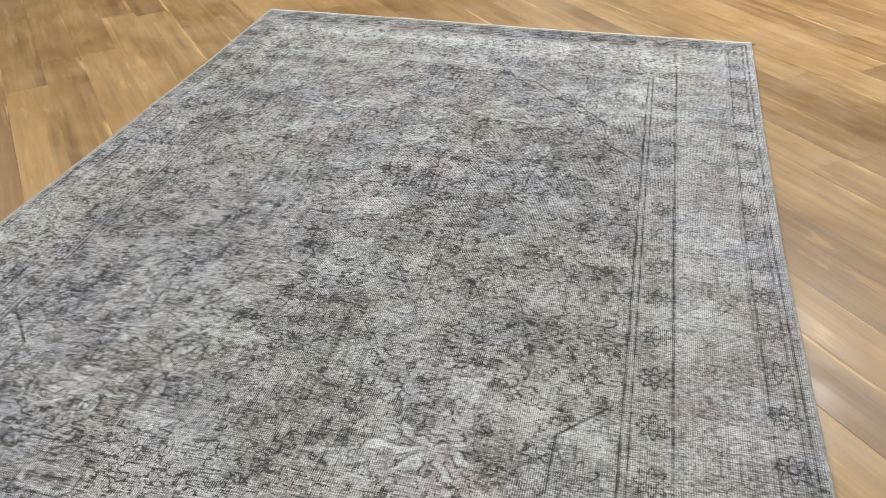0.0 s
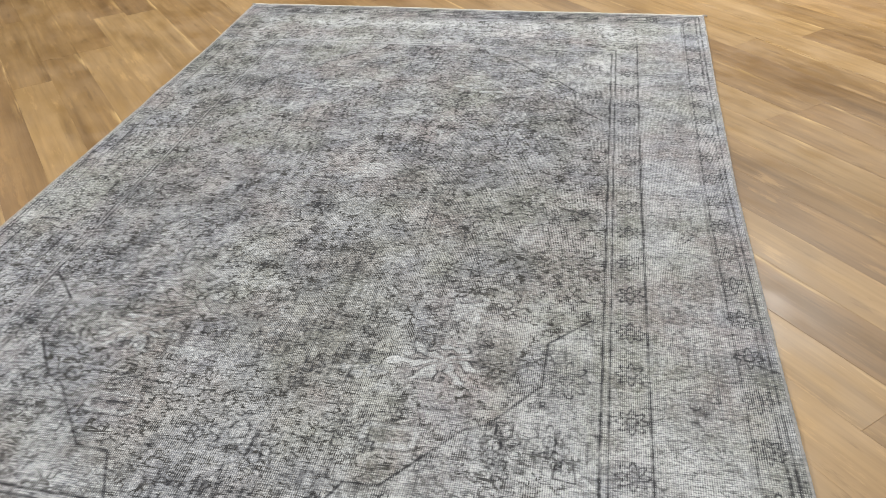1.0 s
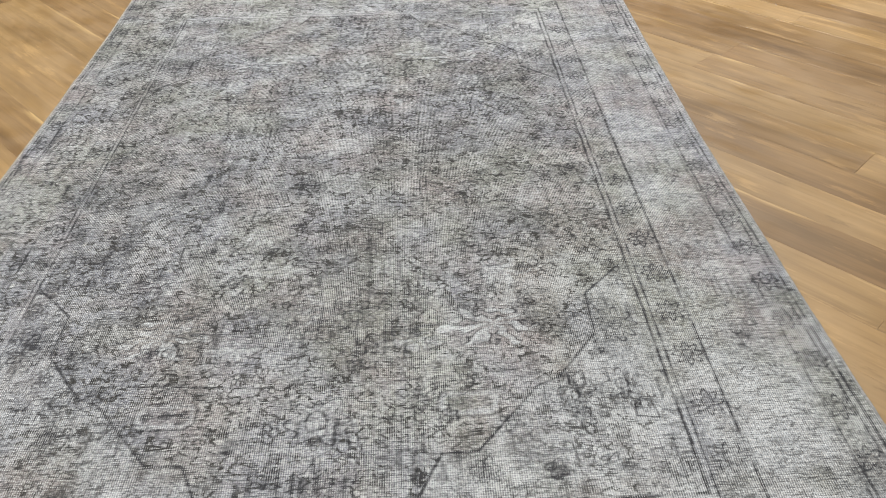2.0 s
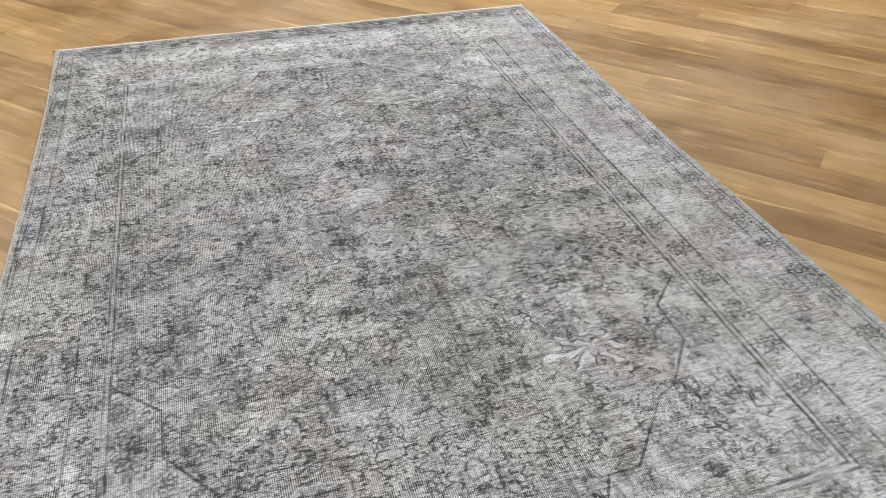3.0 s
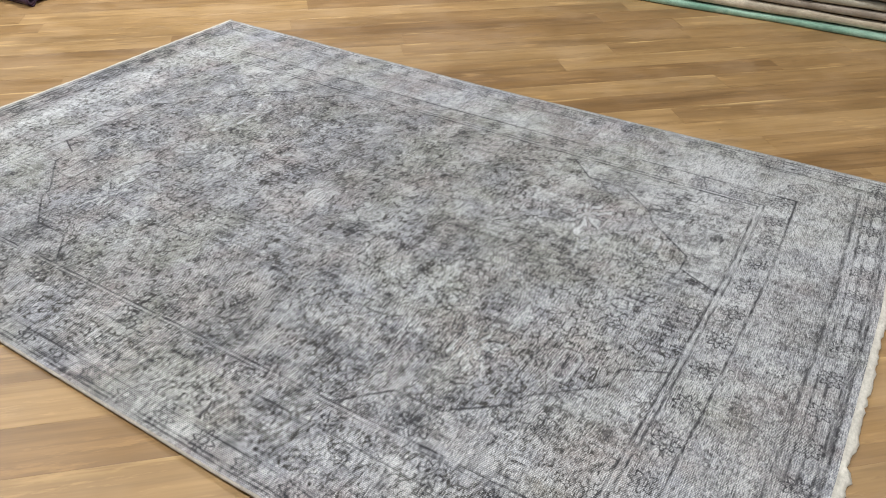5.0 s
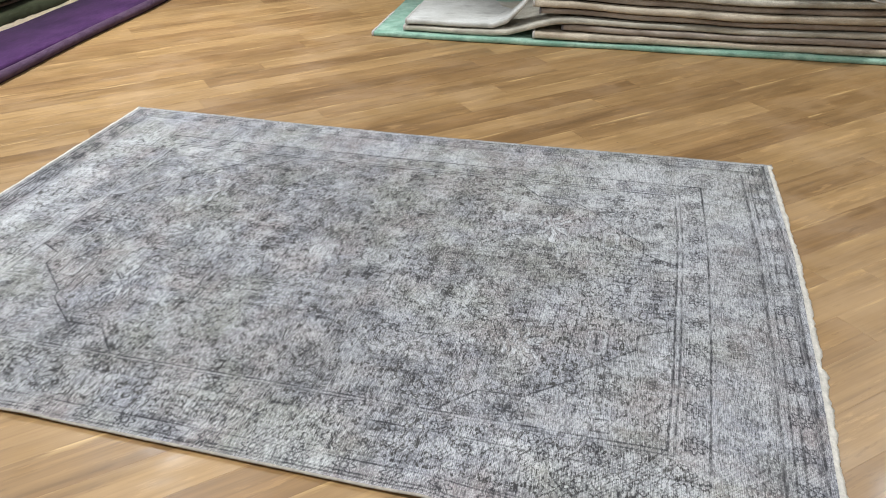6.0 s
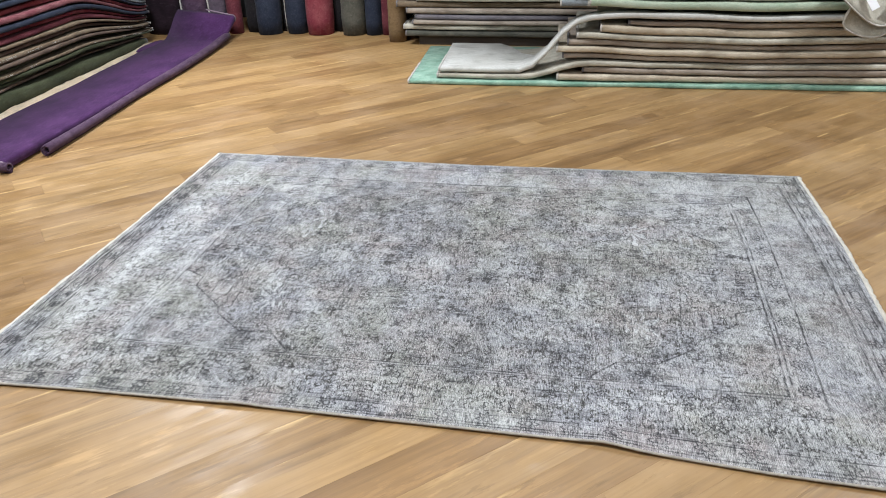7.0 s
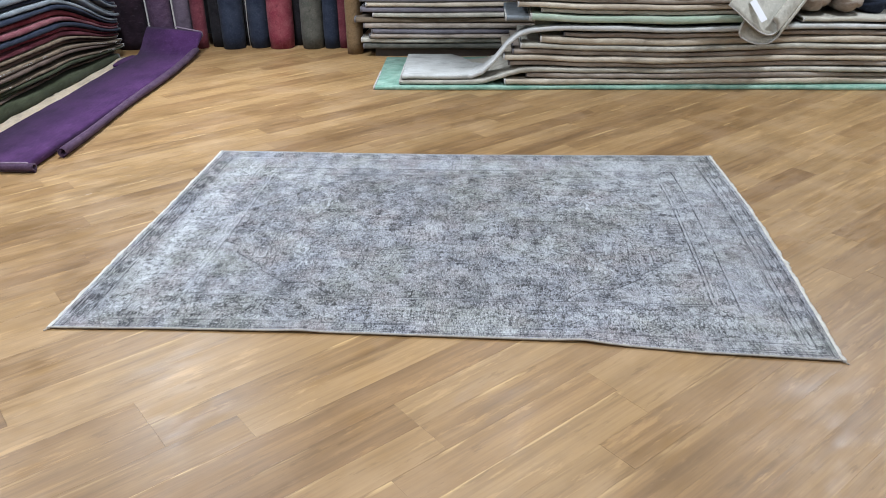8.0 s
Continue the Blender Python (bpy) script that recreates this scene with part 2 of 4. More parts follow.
def rug_design(x, y, s, t):
    """Faded border-and-medallion drawing: how dark, how bleached or brightened, how violet or olive each knot is."""
    yb, yt = np.interp(s, RUG_B_S, RUG_B_Y), np.interp(s, RUG_T_S, RUG_T_Y)
    xl, xr = np.interp(y, RUG_L_Y, RUG_L_X), np.interp(y, RUG_R_Y, RUG_R_X)
    us = np.stack([(x - xl) / (-0.735 - xl), (xr - x) / (xr - 0.632), (y - yb) / 0.39, (yt - y) / 0.44])
    side = np.argmin(us, axis=0)
    u = np.min(us, axis=0)
    width = np.choose(side, [0.275, 0.36, 0.39, 0.44])
    along = np.where(side < 2, y, x)
    fx, fy = np.abs(x - RUG_CX), np.abs(y - RUG_CY)
    jx, jy = x + 0.012 * (lattice(x, y, 30, 30, 5) - 0.5), y + 0.012 * (lattice(x, y, 30, 30, 6) - 0.5)
    gx, gy = np.abs(jx - RUG_CX), np.abs(jy - RUG_CY)
    border = u < 1.0
    dark = np.zeros_like(x)
    # border lines
    lines = np.zeros_like(x)
    broken = 0.62 + 0.38 * step01(lattice(x, y, 28, 28, 9), 0.22, 0.6)
    uw = u + 0.006 * (lattice(x, y, 40, 40, 10) - 0.5)
    for at, w, k in ((0.055, 0.010, 0.9), (0.095, 0.010, 0.75), (0.235, 0.009, 0.8), (0.262, 0.008, 0.5), (0.735, 0.010, 0.9),
                     (0.765, 0.006, 0.3), (0.953, 0.009, 0.9), (0.997, 0.009, 1.0)):
        lines = np.maximum(lines, ridge(uw, at, 1.15 * w) * k * broken)
    dark = np.maximum(dark, 0.28 * step01(u, 0.12, 0.06))
    # guard rosettes
    for at, period, size in ((0.165, 0.122, 0.024), (0.835, 0.128, 0.025)):
        cell = np.floor(along / period)
        keep = 0.6 + 0.4 * step01(lattice(cell, side * 3.0, 1, 1, 17), 0.15, 0.5)
        da = along - (cell + 0.5) * period
        lines = np.maximum(lines, border * flower(da, (u - at) * width, size, 8, 0.0038) * keep)
        dark = np.maximum(dark, border * 0.5 * (np.abs(u - at) < 0.03) * ridge(np.abs(da), period / 2, 0.006))
    # main border: vine, palmettes and small diamonds
    wmid = (u - 0.5) * width
    vine = wmid - 0.038 * np.sin(2 * math.pi * along / 0.36)
    main = (u > 0.27) & (u < 0.72)
    faint = 0.25 + 0.5 * step01(lattice(x, y, 5, 5, 21), 0.35, 0.7)
    dark = np.maximum(dark, main * ridge(vine, 0, 0.004) * 0.6 * faint)
    da = (along + 0.09) % 0.36 - 0.18
    dark = np.maximum(dark, main * flower(da, wmid, 0.046, 6, 0.004) * faint)
    da = (along + 0.27) % 0.36 - 0.18
    diamond = np.abs(da) + 1.2 * np.abs(wmid)
    dark = np.maximum(dark, main * (ridge(diamond, 0.055, 0.005) + ridge(diamond, 0.028, 0.004)) * faint)
    # field: mirrored curling vines and blossoms
    field = u >= 1.0
    vines = lattice(gx, gy, 27, 27, 31) * 0.62 + lattice(gx, gy, 60, 60, 32) * 0.38
    fine = lattice(gx, gy, 74, 74, 33)
    where = step01(clouds(gx, gy, 5.0, 35), 0.38, 0.62)
    vine = 0.6 + 0.4 * where
    for i, (px, py, size, petals) in enumerate(((0.17, 0.19, 0.032, 8), (0.23, 0.16, 0.022, 6), (0.125, 0.14, 0.014, 6), (0.29, 0.25, 0.045, 10), (0.14, 0.11, 0.018, 4))):
        row = np.floor(gy / py)
        sx = gx + (row % 2) * px / 2 + 0.03 * i
        col = np.floor(sx / px)
        keep = step01(lattice(col, row, 1, 1, 40 + i), 0.15, 0.5)
        bloom = keep * flower(sx - (col + 0.5) * px, gy - (row + 0.5) * py, size, petals, 0.003, 0.3 * i)
        lines = np.maximum(lines, field * bloom * 0.8 * (0.3 + 0.7 * step01(lattice(x, y, 9, 9, 58), 0.3, 0.6)))
    # upright stems in the field
    stem = np.abs((gx + 0.02 * np.sin(gy * 9)) % 0.155 - 0.0775)
    stems = ridge(stem, 0.0, 0.003) * step01(lattice(gx, gy, 6, 4, 47), 0.5, 0.8) * 0.8
    # each patch between the vines has its own faded dye
    tone = 0.5 * step01(vines, 0.60, 0.615) - 0.35 * step01(vines, 0.45, 0.435) + 0.45 * (step01(fine, 0.56, 0.60) - 0.4) * where
    tone = tone * (0.4 + 0.9 * step01(clouds(x, y, 6.0, 95), 0.35, 0.6))
    dark = np.maximum(dark, field * stems)
    # spandrels
    pts = ((0.673, 0.49), (0.575, 0.585), (0.572, 0.71), (0.478, 0.828), (0.43, 0.85), (0.302, 0.998), (0.235, 1.0), (0.185, 1.1), (0.165, 1.2))
    dist = np.full_like(x, 9.0)
    for (ax, ay), (bx, by) in zip(pts, pts[1:]):
        dist = np.minimum(dist, seg(fx, fy, ax, ay, bx, by))
    limit = np.interp(fy, [p[1] for p in pts], [p[0] for p in pts])
    spandrel = field & (fx > limit) & (fy > 0.49)
    vine = np.where(spandrel, vine * 0.5, vine)
    dark = np.where(spandrel, dark * (0.35 + 0.5 * step01(lattice(gx, gy, 12, 12, 52), 0.5, 0.8)), dark)
    lines = np.maximum(lines, field * ridge(dist, 0, 0.0036) * (0.5 + 0.5 * broken))
    # medallion ring and the small cartouches
    med = np.hypot(fx / 0.34, fy / 0.56) + 0.05 * np.cos(12 * np.arctan2(fy, fx))
    dark = np.maximum(dark, field * ridge(med, 1.0, 0.008) * 0.35 * broken)
    dark = np.maximum(dark, field * ridge(med, 0.42, 0.012) * 0.4 * broken)
    bx, by = np.abs(fx - 0.293), np.abs(fy - 0.884)
    cart = np.maximum(np.maximum(bx - 0.056, by - 0.028), (bx + by - 0.072) * 0.8)
    dark = np.maximum(dark * np.where(np.abs(cart + 0.006) < 0.006, 0.3, 1), 0 * cart)
    lines = np.maximum(lines, ridge(cart, 0.004, 0.0030) * 0.7 * broken)
    vine = vine * step01(cart, -0.008, 0.006)
    dark = np.maximum(dark, (cart < -0.008) * flower((fx - 0.293 + 0.018) % 0.036 - 0.018, fy - 0.884, 0.010, 4, 0.003) * 0.6)
    # bleached palmettes
    pale = np.zeros_like(x)
    for ax, ay, size, k, wide, fingers in ((0.358, 0.672, 0.062, 1.0, 1.6, 7), (0.392, 0.497, 0.042, 0.85, 1.4, 6), (0.19, 0.715, 0.042, 0.7, 1.2, 5), (0.0, 0.60, 0.05, 0.7, 1.6, 6),
                                           (0.04, 0.10, 0.045, 0.6, 1.0, 8), (0.5, 0.2, 0.04, 0.5, 1.2, 6), (0.18, 0.33, 0.045, 0.6, 1.2, 7), (0.0, 0.915, 0.05, 0.5, 1.2, 6),
                                           (0.40, 0.05, 0.04, 0.5, 1.2, 6), (0.30, 0.24, 0.03, 0.5, 1.0, 5), (0.12, 0.46, 0.035, 0.6, 1.3, 6), (0.52, 0.40, 0.035, 0.5, 1.2, 5)):
        da, db = (gx - ax) / wide, gy - ay
        r, th = np.hypot(da, db), np.arctan2(db, np.abs(da))
        shape = step01(size * (1 + 0.2 * np.cos(fingers * th) + 0.5 * (lattice(gx, gy, 34, 34, 57) - 0.5)) - r, 0.0, 0.008)
        # curling fingers of bleached wool with dark outlines
        curls = np.cos(fingers * th + 2.2 * np.sin(4.0 * r / size + 1.3) + 5.0 * (lattice(gx, gy, 45, 45, 59) - 0.5))
        pale = np.maximum(pale, shape * k * step01(curls, -0.35, 0.05) * (0.6 + 0.4 * step01(lattice(x, y, 90, 200, 60), 0.3, 0.6)))
        lines = np.maximum(lines, shape * k * 0.9 * ridge(curls, -0.5, 0.28) * step01(r, 0.2 * size, 0.45 * size))
        lines = np.maximum(lines, 0.7 * k * ridge(shape, 0.3, 0.25))
        vine = vine * (1 - shape)
    # small squares, strokes and a dark blossom beside the corner pieces
    for ax, ay, half in ((0.51, 0.832, 0.017), (0.63, 0.92, 0.02), (0.10, 0.30, 0.016), (0.33, 0.40, 0.02)):
        lines = np.maximum(lines, 0.8 * ridge(np.maximum(np.abs(gx - ax), np.abs(gy - ay)), half, 0.0028))
    for ax, ay, bx2, by2 in ((0.16, 0.668, 0.262, 0.664), (0.09, 0.825, 0.42, 0.80), (0.573, 0.60, 0.60, 0.66), (0.37, 0.30, 0.37, 0.44), (0.10, 0.20, 0.24, 0.20), (0.23, 0.08, 0.23, 0.2)):
        lines = np.maximum(lines, 0.7 * broken * ridge(seg(fx, fy, ax, ay, bx2, by2), 0.0, 0.0028))
    lines = np.maximum(lines, flower(gx - 0.618, gy - 0.687, 0.04, 9, 0.0032) * 0.9)
    lines = np.maximum(lines, flower(gx, gy - 0.915, 0.052, 7, 0.0032) * 0.9)
    dark = np.maximum(dark, 0.6 * step01(np.hypot(gx - 0.618, gy - 0.687), 0.05, 0.03) * step01(fine, 0.45, 0.6))
    pale = np.maximum(pale, 0.6 * ridge(cart, -0.005, 0.006))
    dark *= 1 - 0.8 * pale
    # two of the inner borders are nearly worn away
    lines *= np.where(border & (u > 0.4), np.choose(side, [0.85, 1.0, 1.0, 0.6]), 1.0)
    vine = np.where(border, (u > 0.3) * (u < 0.94) * np.choose(side, [0.85, 0.3, 0.35, 0.6]), vine)
    # wear: threadbare streaks along the weft, and old patches
    streak = lattice(x, y, 26, 210, 71) * 0.6 + lattice(x, y, 70, 260, 72) * 0.4
    patch = clouds(x, y, 3.2, 74)
    dark *= 0.20 + 0.92 * step01(streak * 0.8 + patch * 0.35, 0.42, 0.66)
    dark = np.maximum(dark, lines * (0.78 + 0.22 * step01(streak, 0.30, 0.55)))
    dashes = step01(lattice(x, y, 60, 300, 76), 0.60, 0.85) + 0.7 * step01(lattice(x, y, 120, 330, 77), 0.66, 0.9)
    dark = np.clip(dark + dashes * (1 - 0.4 * spandrel) * (0.20 + 0.12 * step01(patch, 0.42, 0.60)), 0, 1)
    vine = vine * (0.5 + 0.8 * step01(streak * 0.7 + patch * 0.5, 0.42, 0.66))
    wander = lattice(along, u * width, 30, 30, 97) * 0.6 + lattice(along, u * width, 66, 66, 98) * 0.4
    tone = np.where(field, tone, 0.4 * step01(wander, 0.55, 0.58) - 0.35 * step01(wander, 0.42, 0.39))
    dark = np.maximum(dark, main * (ridge(wander, 0.565, 0.028) + ridge(wander, 0.42, 0.028)) * 0.6 * step01(streak, 0.3, 0.6))
    # warp-wise fading: long narrow stripes, and faint square blocks of dye
    warp = lattice(x, y, 42, 3.4, 101) * 0.55 + lattice(x, y, 95, 6.5, 102) * 0.45
    block = lattice(x, y, 13, 17, 103) * 0.6 + lattice(x, y, 27, 34, 104) * 0.4
    tone = tone * 0.8 + 0.32 * step01(warp, 0.52, 0.30) - 0.42 * step01(warp, 0.52, 0.74) + 0.28 * step01(block, 0.54, 0.68) - 0.30 * step01(block, 0.46, 0.33)
    across = 0.5 * lattice(x * 0.6, y, 1, 9, 111) + 0.5 * lattice(x * 1.5, y, 1, 24, 112)
    along_warp = 0.5 * lattice(x, y * 0.6, 8, 1, 113) + 0.5 * lattice(x, y * 1.5, 22, 1, 114)
    tone = tone + 0.30 * step01(across, 0.50, 0.32) - 0.38 * step01(across, 0.50, 0.68) + 0.2 * step01(along_warp, 0.48, 0.3) - 0.28 * step01(along_warp, 0.52, 0.70)
    picks = step01(lattice(x, y, 34, 190, 105), 0.58, 0.80) * step01(lattice(x, y, 20, 26, 106), 0.42, 0.62)
    dark = np.clip(dark + (0.28 - 0.12 * (border & (side > 0))) * picks + (0.34 - 0.14 * (border & (side > 0))) * step01(lattice(x, y, 150, 22, 107), 0.62, 0.85) * step01(lattice(x, y, 9, 12, 108), 0.5, 0.7), 0, 1)
    band2 = (side == 2)
    for at, w, k in ((0.07, 0.03, 0.75), (0.175, 0.014, 0.9), (0.30, 0.022, 0.85), (0.33, 0.010, 0.6)):
        dark = np.maximum(dark, band2 * ridge(uw, at, w) * k * (0.45 + 0.55 * step01(streak, 0.3, 0.6)))
    # the near right part, worn pale, is also brightened to replace missing lamplight
    light = np.clip(0.42 * tone + (0.22 - 0.08 * border) * step01(clouds(x, y, 5.5, 81), 0.45, 0.72) + 1.0 * pale + 0.34 * spandrel + 0.16 * border * step01(u, 0.2, 0.35) + 0.36 * step01(y, 0.95, 0.4) * step01(x, -0.7, 0.1), 0, 1)
    worn_end = ridge((yt - y), 0.19, 0.06) * step01(fx, 0.92, 0.55)
    light = np.clip(light + 0.6 * worn_end * (0.4 + clouds(x, y, 9, 87)), 0, 1)
    dark *= 1 - 0.6 * worn_end
    band = (side == 3) * ridge(u, 0.16, 0.10)
    dark = np.clip(dark + 0.5 * band * step01(streak, 0.3, 0.7), 0, 1)
    # soft darker patches at set places, one along the middle fold, and scattered ones
    dark_patch = np.zeros_like(x)
    for ax, ay, rx, ry, k in ((-0.62, 1.35, 0.24, 0.3, 0.8), (-0.75, 2.1, 0.2, 0.26, 0.6), (0.47, 2.0, 0.2, 0.14, 0.75), (0.32, 1.62, 0.24, 0.16, 0.5),
                              (0.0, 1.04, 0.09, 0.4, 0.6), (-0.5, 1.75, 0.3, 0.2, 0.35), (0.4, 1.2, 0.22, 0.2, 0.4), (-0.02, 2.3, 0.3, 0.12, 0.3)):
        dark_patch = np.maximum(dark_patch, k * np.exp(-((x - ax) / rx) ** 2 - ((y - ay) / ry) ** 2))
    dark_patch *= 0.4 + 1.1 * clouds(x, y, 7.0, 85)
    dark_patch = np.maximum(dark_patch, 0.28 * step01(clouds(x, y, 4.5, 88), 0.50, 0.72))
    hue = clouds(x, y, 2.6, 91) + 0.14 * step01(y, 1.0, 0.3) + 0.25 * (lattice(x, y, 15, 9, 109) - 0.5)
    return np.clip(dark, 0, 1), np.clip(light - 0.4 * dark_patch, 0, 1), hue, np.clip((dark_patch + 0.5 * np.maximum(0, -tone)) * (1 - 0.5 * pale), 0, 1), np.clip(vine * (1 - 0.8 * pale), 0, 1)


def rug_material():
    k = Mat("faded_grey_wool", 0.92, 0.0, 0.15)
    at = k.n("Attribute")
    at.attribute_name = "design"
    sep = k.n("SeparateColor")
    k.link(at.outputs["Color"], sep.inputs[0])
    dark, light, hue = sep.outputs[0], sep.outputs[1], sep.outputs[2]
    dark_patch = at.outputs["Alpha"]
    c = k.mix(k.remap(hue, 0.38, 0.62), (0.425, 0.43, 0.378), (0.408, 0.415, 0.468))
    rust = k.remap(k.noise(k.coords(), 4.2, 3.0), 0.46, 0.64, 0.0, 0.8)
    c = k.mix(rust, c, (0.46, 0.388, 0.375))
    c = k.mix(light, c, (0.74, 0.76, 0.78))
    c = k.mix(k.math("MULTIPLY", dark_patch, 0.68), c, (0.17, 0.172, 0.158))
    # threadbare wefts and warps, in flecks of a few millimetres
    weft = k.noise(k.coords((38, 330, 1)), 1.0, 3.0, 0.65)
    knots = k.noise(k.coords((150, 230, 1)), 1.0, 2.0, 0.6)
    lint = k.noise(k.coords((420, 640, 1)), 1.0, 1.0)
    c = k.mix(k.remap(lint, 0.55, 0.66, 0.0, 0.2), c, (0.09, 0.09, 0.095))
    c = k.mix(k.remap(lint, 0.45, 0.34, 0.0, 0.22), c, (0.78, 0.78, 0.76))
    c = k.mix(k.remap(weft, 0.53, 0.64, 0.0, 0.46), c, (0.07, 0.07, 0.075))
    c = k.mix(k.remap(knots, 0.53, 0.64, 0.0, 0.30), c, (0.06, 0.06, 0.065))
    c = k.mix(k.remap(weft, 0.475, 0.38, 0.0, 0.4), c, (0.74, 0.745, 0.75))
    c = k.mix(k.remap(knots, 0.46, 0.36, 0.0, 0.42), c, (0.76, 0.76, 0.74))
    # mirrored vines and blossoms, drawn in single knots
    spot, fold = k.n("TexCoord"), k.n("VectorMath", operation="SUBTRACT")
    k.link(spot.outputs["Object"], fold.inputs[0])
    fold.inputs[1].default_value = (RUG_CX, RUG_CY, 0)
    mirror = k.n("VectorMath", operation="ABSOLUTE")
    k.link(fold.outputs[0], mirror.inputs[0])
    snap = k.n("VectorMath", operation="SNAP")
    k.link(mirror.outputs[0], snap.inputs[0])
    snap.inputs[1].default_value = (0.0030, 0.0022, 1.0)
    knot = snap.outputs[0]
    curl = k.noise(knot, 23.0, 1.5, 0.45)
    lines = k.remap(k.math("ABSOLUTE", k.math("SUBTRACT", curl, 0.5), 0.0), 0.014, 0.032, 1.0, 0.0)
    curl = k.noise(knot, 44.0, 1.0, 0.4)
    lines = k.math("MAXIMUM", lines, k.remap(k.math("ABSOLUTE", k.math("SUBTRACT", curl, 0.43), 0.0), 0.022, 0.045, 1.0, 0.0))
    bud = k.n("TexVoronoi")
    k.link(knot, bud.inputs["Vector"])
    bud.inputs["Scale"].default_value = 29.0
    ripple = k.math("ADD", bud.outputs["Distance"], k.math("MULTIPLY", k.noise(knot, 90.0, 0.0), 0.22))
    lines = k.math("MAXIMUM", lines, k.remap(k.math("ABSOLUTE", k.math("SUBTRACT", ripple, 0.36), 0.0), 0.025, 0.055, 0.8, 0.0))
    petal = k.remap(ripple, 0.34, 0.28, 0.0, 1.0)
    drawn = k.n("Attribute")
    drawn.attribute_name = "vine"
    vine = drawn.outputs["Fac"]
    c = k.mix(k.math("MULTIPLY", petal, k.remap(vine, 0.0, 0.8, 0.0, 0.6)), c, (0.72, 0.72, 0.70))
    worn = k.remap(k.math("ADD", weft, k.noise(spot.outputs["Object"], 34.0, 2.0)), 0.88, 1.02, 0.12, 1.0)
    c = k.mix(k.math("MULTIPLY", k.math("MULTIPLY", lines, k.remap(vine, 0.0, 0.7, 0.0, 0.95)), worn), c, (0.046, 0.043, 0.036))
    c = k.mix(k.remap(dark, 0.0, 0.9, 0.0, 0.95), c, (0.03, 0.03, 0.034))
    # the weave itself: warp ribs, and wefts between them
    rib = k.n("TexWave", wave="X")
    k.link(k.coords(), rib.inputs["Vector"])
    rib.inputs["Scale"].default_value = 2 * math.pi / 20.0 / 0.0042
    rib.inputs["Distortion"].default_value = 1.6
    rib.inputs["Detail"].default_value = 1.0
    rib.inputs["Detail Scale"].default_value = 0.5
    bare = k.noise(k.coords(), 9.0, 4.0, 0.6)
    c = k.mix(k.math("MULTIPLY", k.remap(rib.outputs["Fac"], 0.5, 0.95, 0.0, 0.40), k.remap(k.math("ADD", k.math("MULTIPLY", bare, 0.5), knots), 0.64, 0.86, 0.2, 1.0)), c, (0.05, 0.05, 0.055))
    c = k.mix(k.math("MULTIPLY", k.remap(rib.outputs["Fac"], 0.40, 0.05, 0.0, 0.5), k.remap(k.math("ADD", bare, weft), 1.02, 0.90, 0.0, 1.0)), c, (0.80, 0.80, 0.79))
    pick = k.n("TexWave", wave="Y")
    k.link(k.coords(), pick.inputs["Vector"])
    pick.inputs["Scale"].default_value = 2 * math.pi / 20.0 / 0.0046
    pick.inputs["Distortion"].default_value = 2.2
    pick.inputs["Detail"].default_value = 1.0
    pick.inputs["Detail Scale"].default_value = 0.5
    bald = k.noise(k.coords((1, 1.6, 1)), 4.0, 4.0, 0.6)
    c = k.mix(k.math("MULTIPLY", k.remap(pick.outputs["Fac"], 0.5, 0.95, 0.0, 0.45), k.remap(k.math("ADD", k.math("MULTIPLY", bald, 0.6), knots), 0.70, 0.90, 0.12, 1.0)), c, (0.05, 0.05, 0.055))
    k.colour(c)
    return k.bump(k.math("ADD", weft, k.math("MULTIPLY", rib.outputs["Fac"], 0.5)), 0.6, 0.003).m


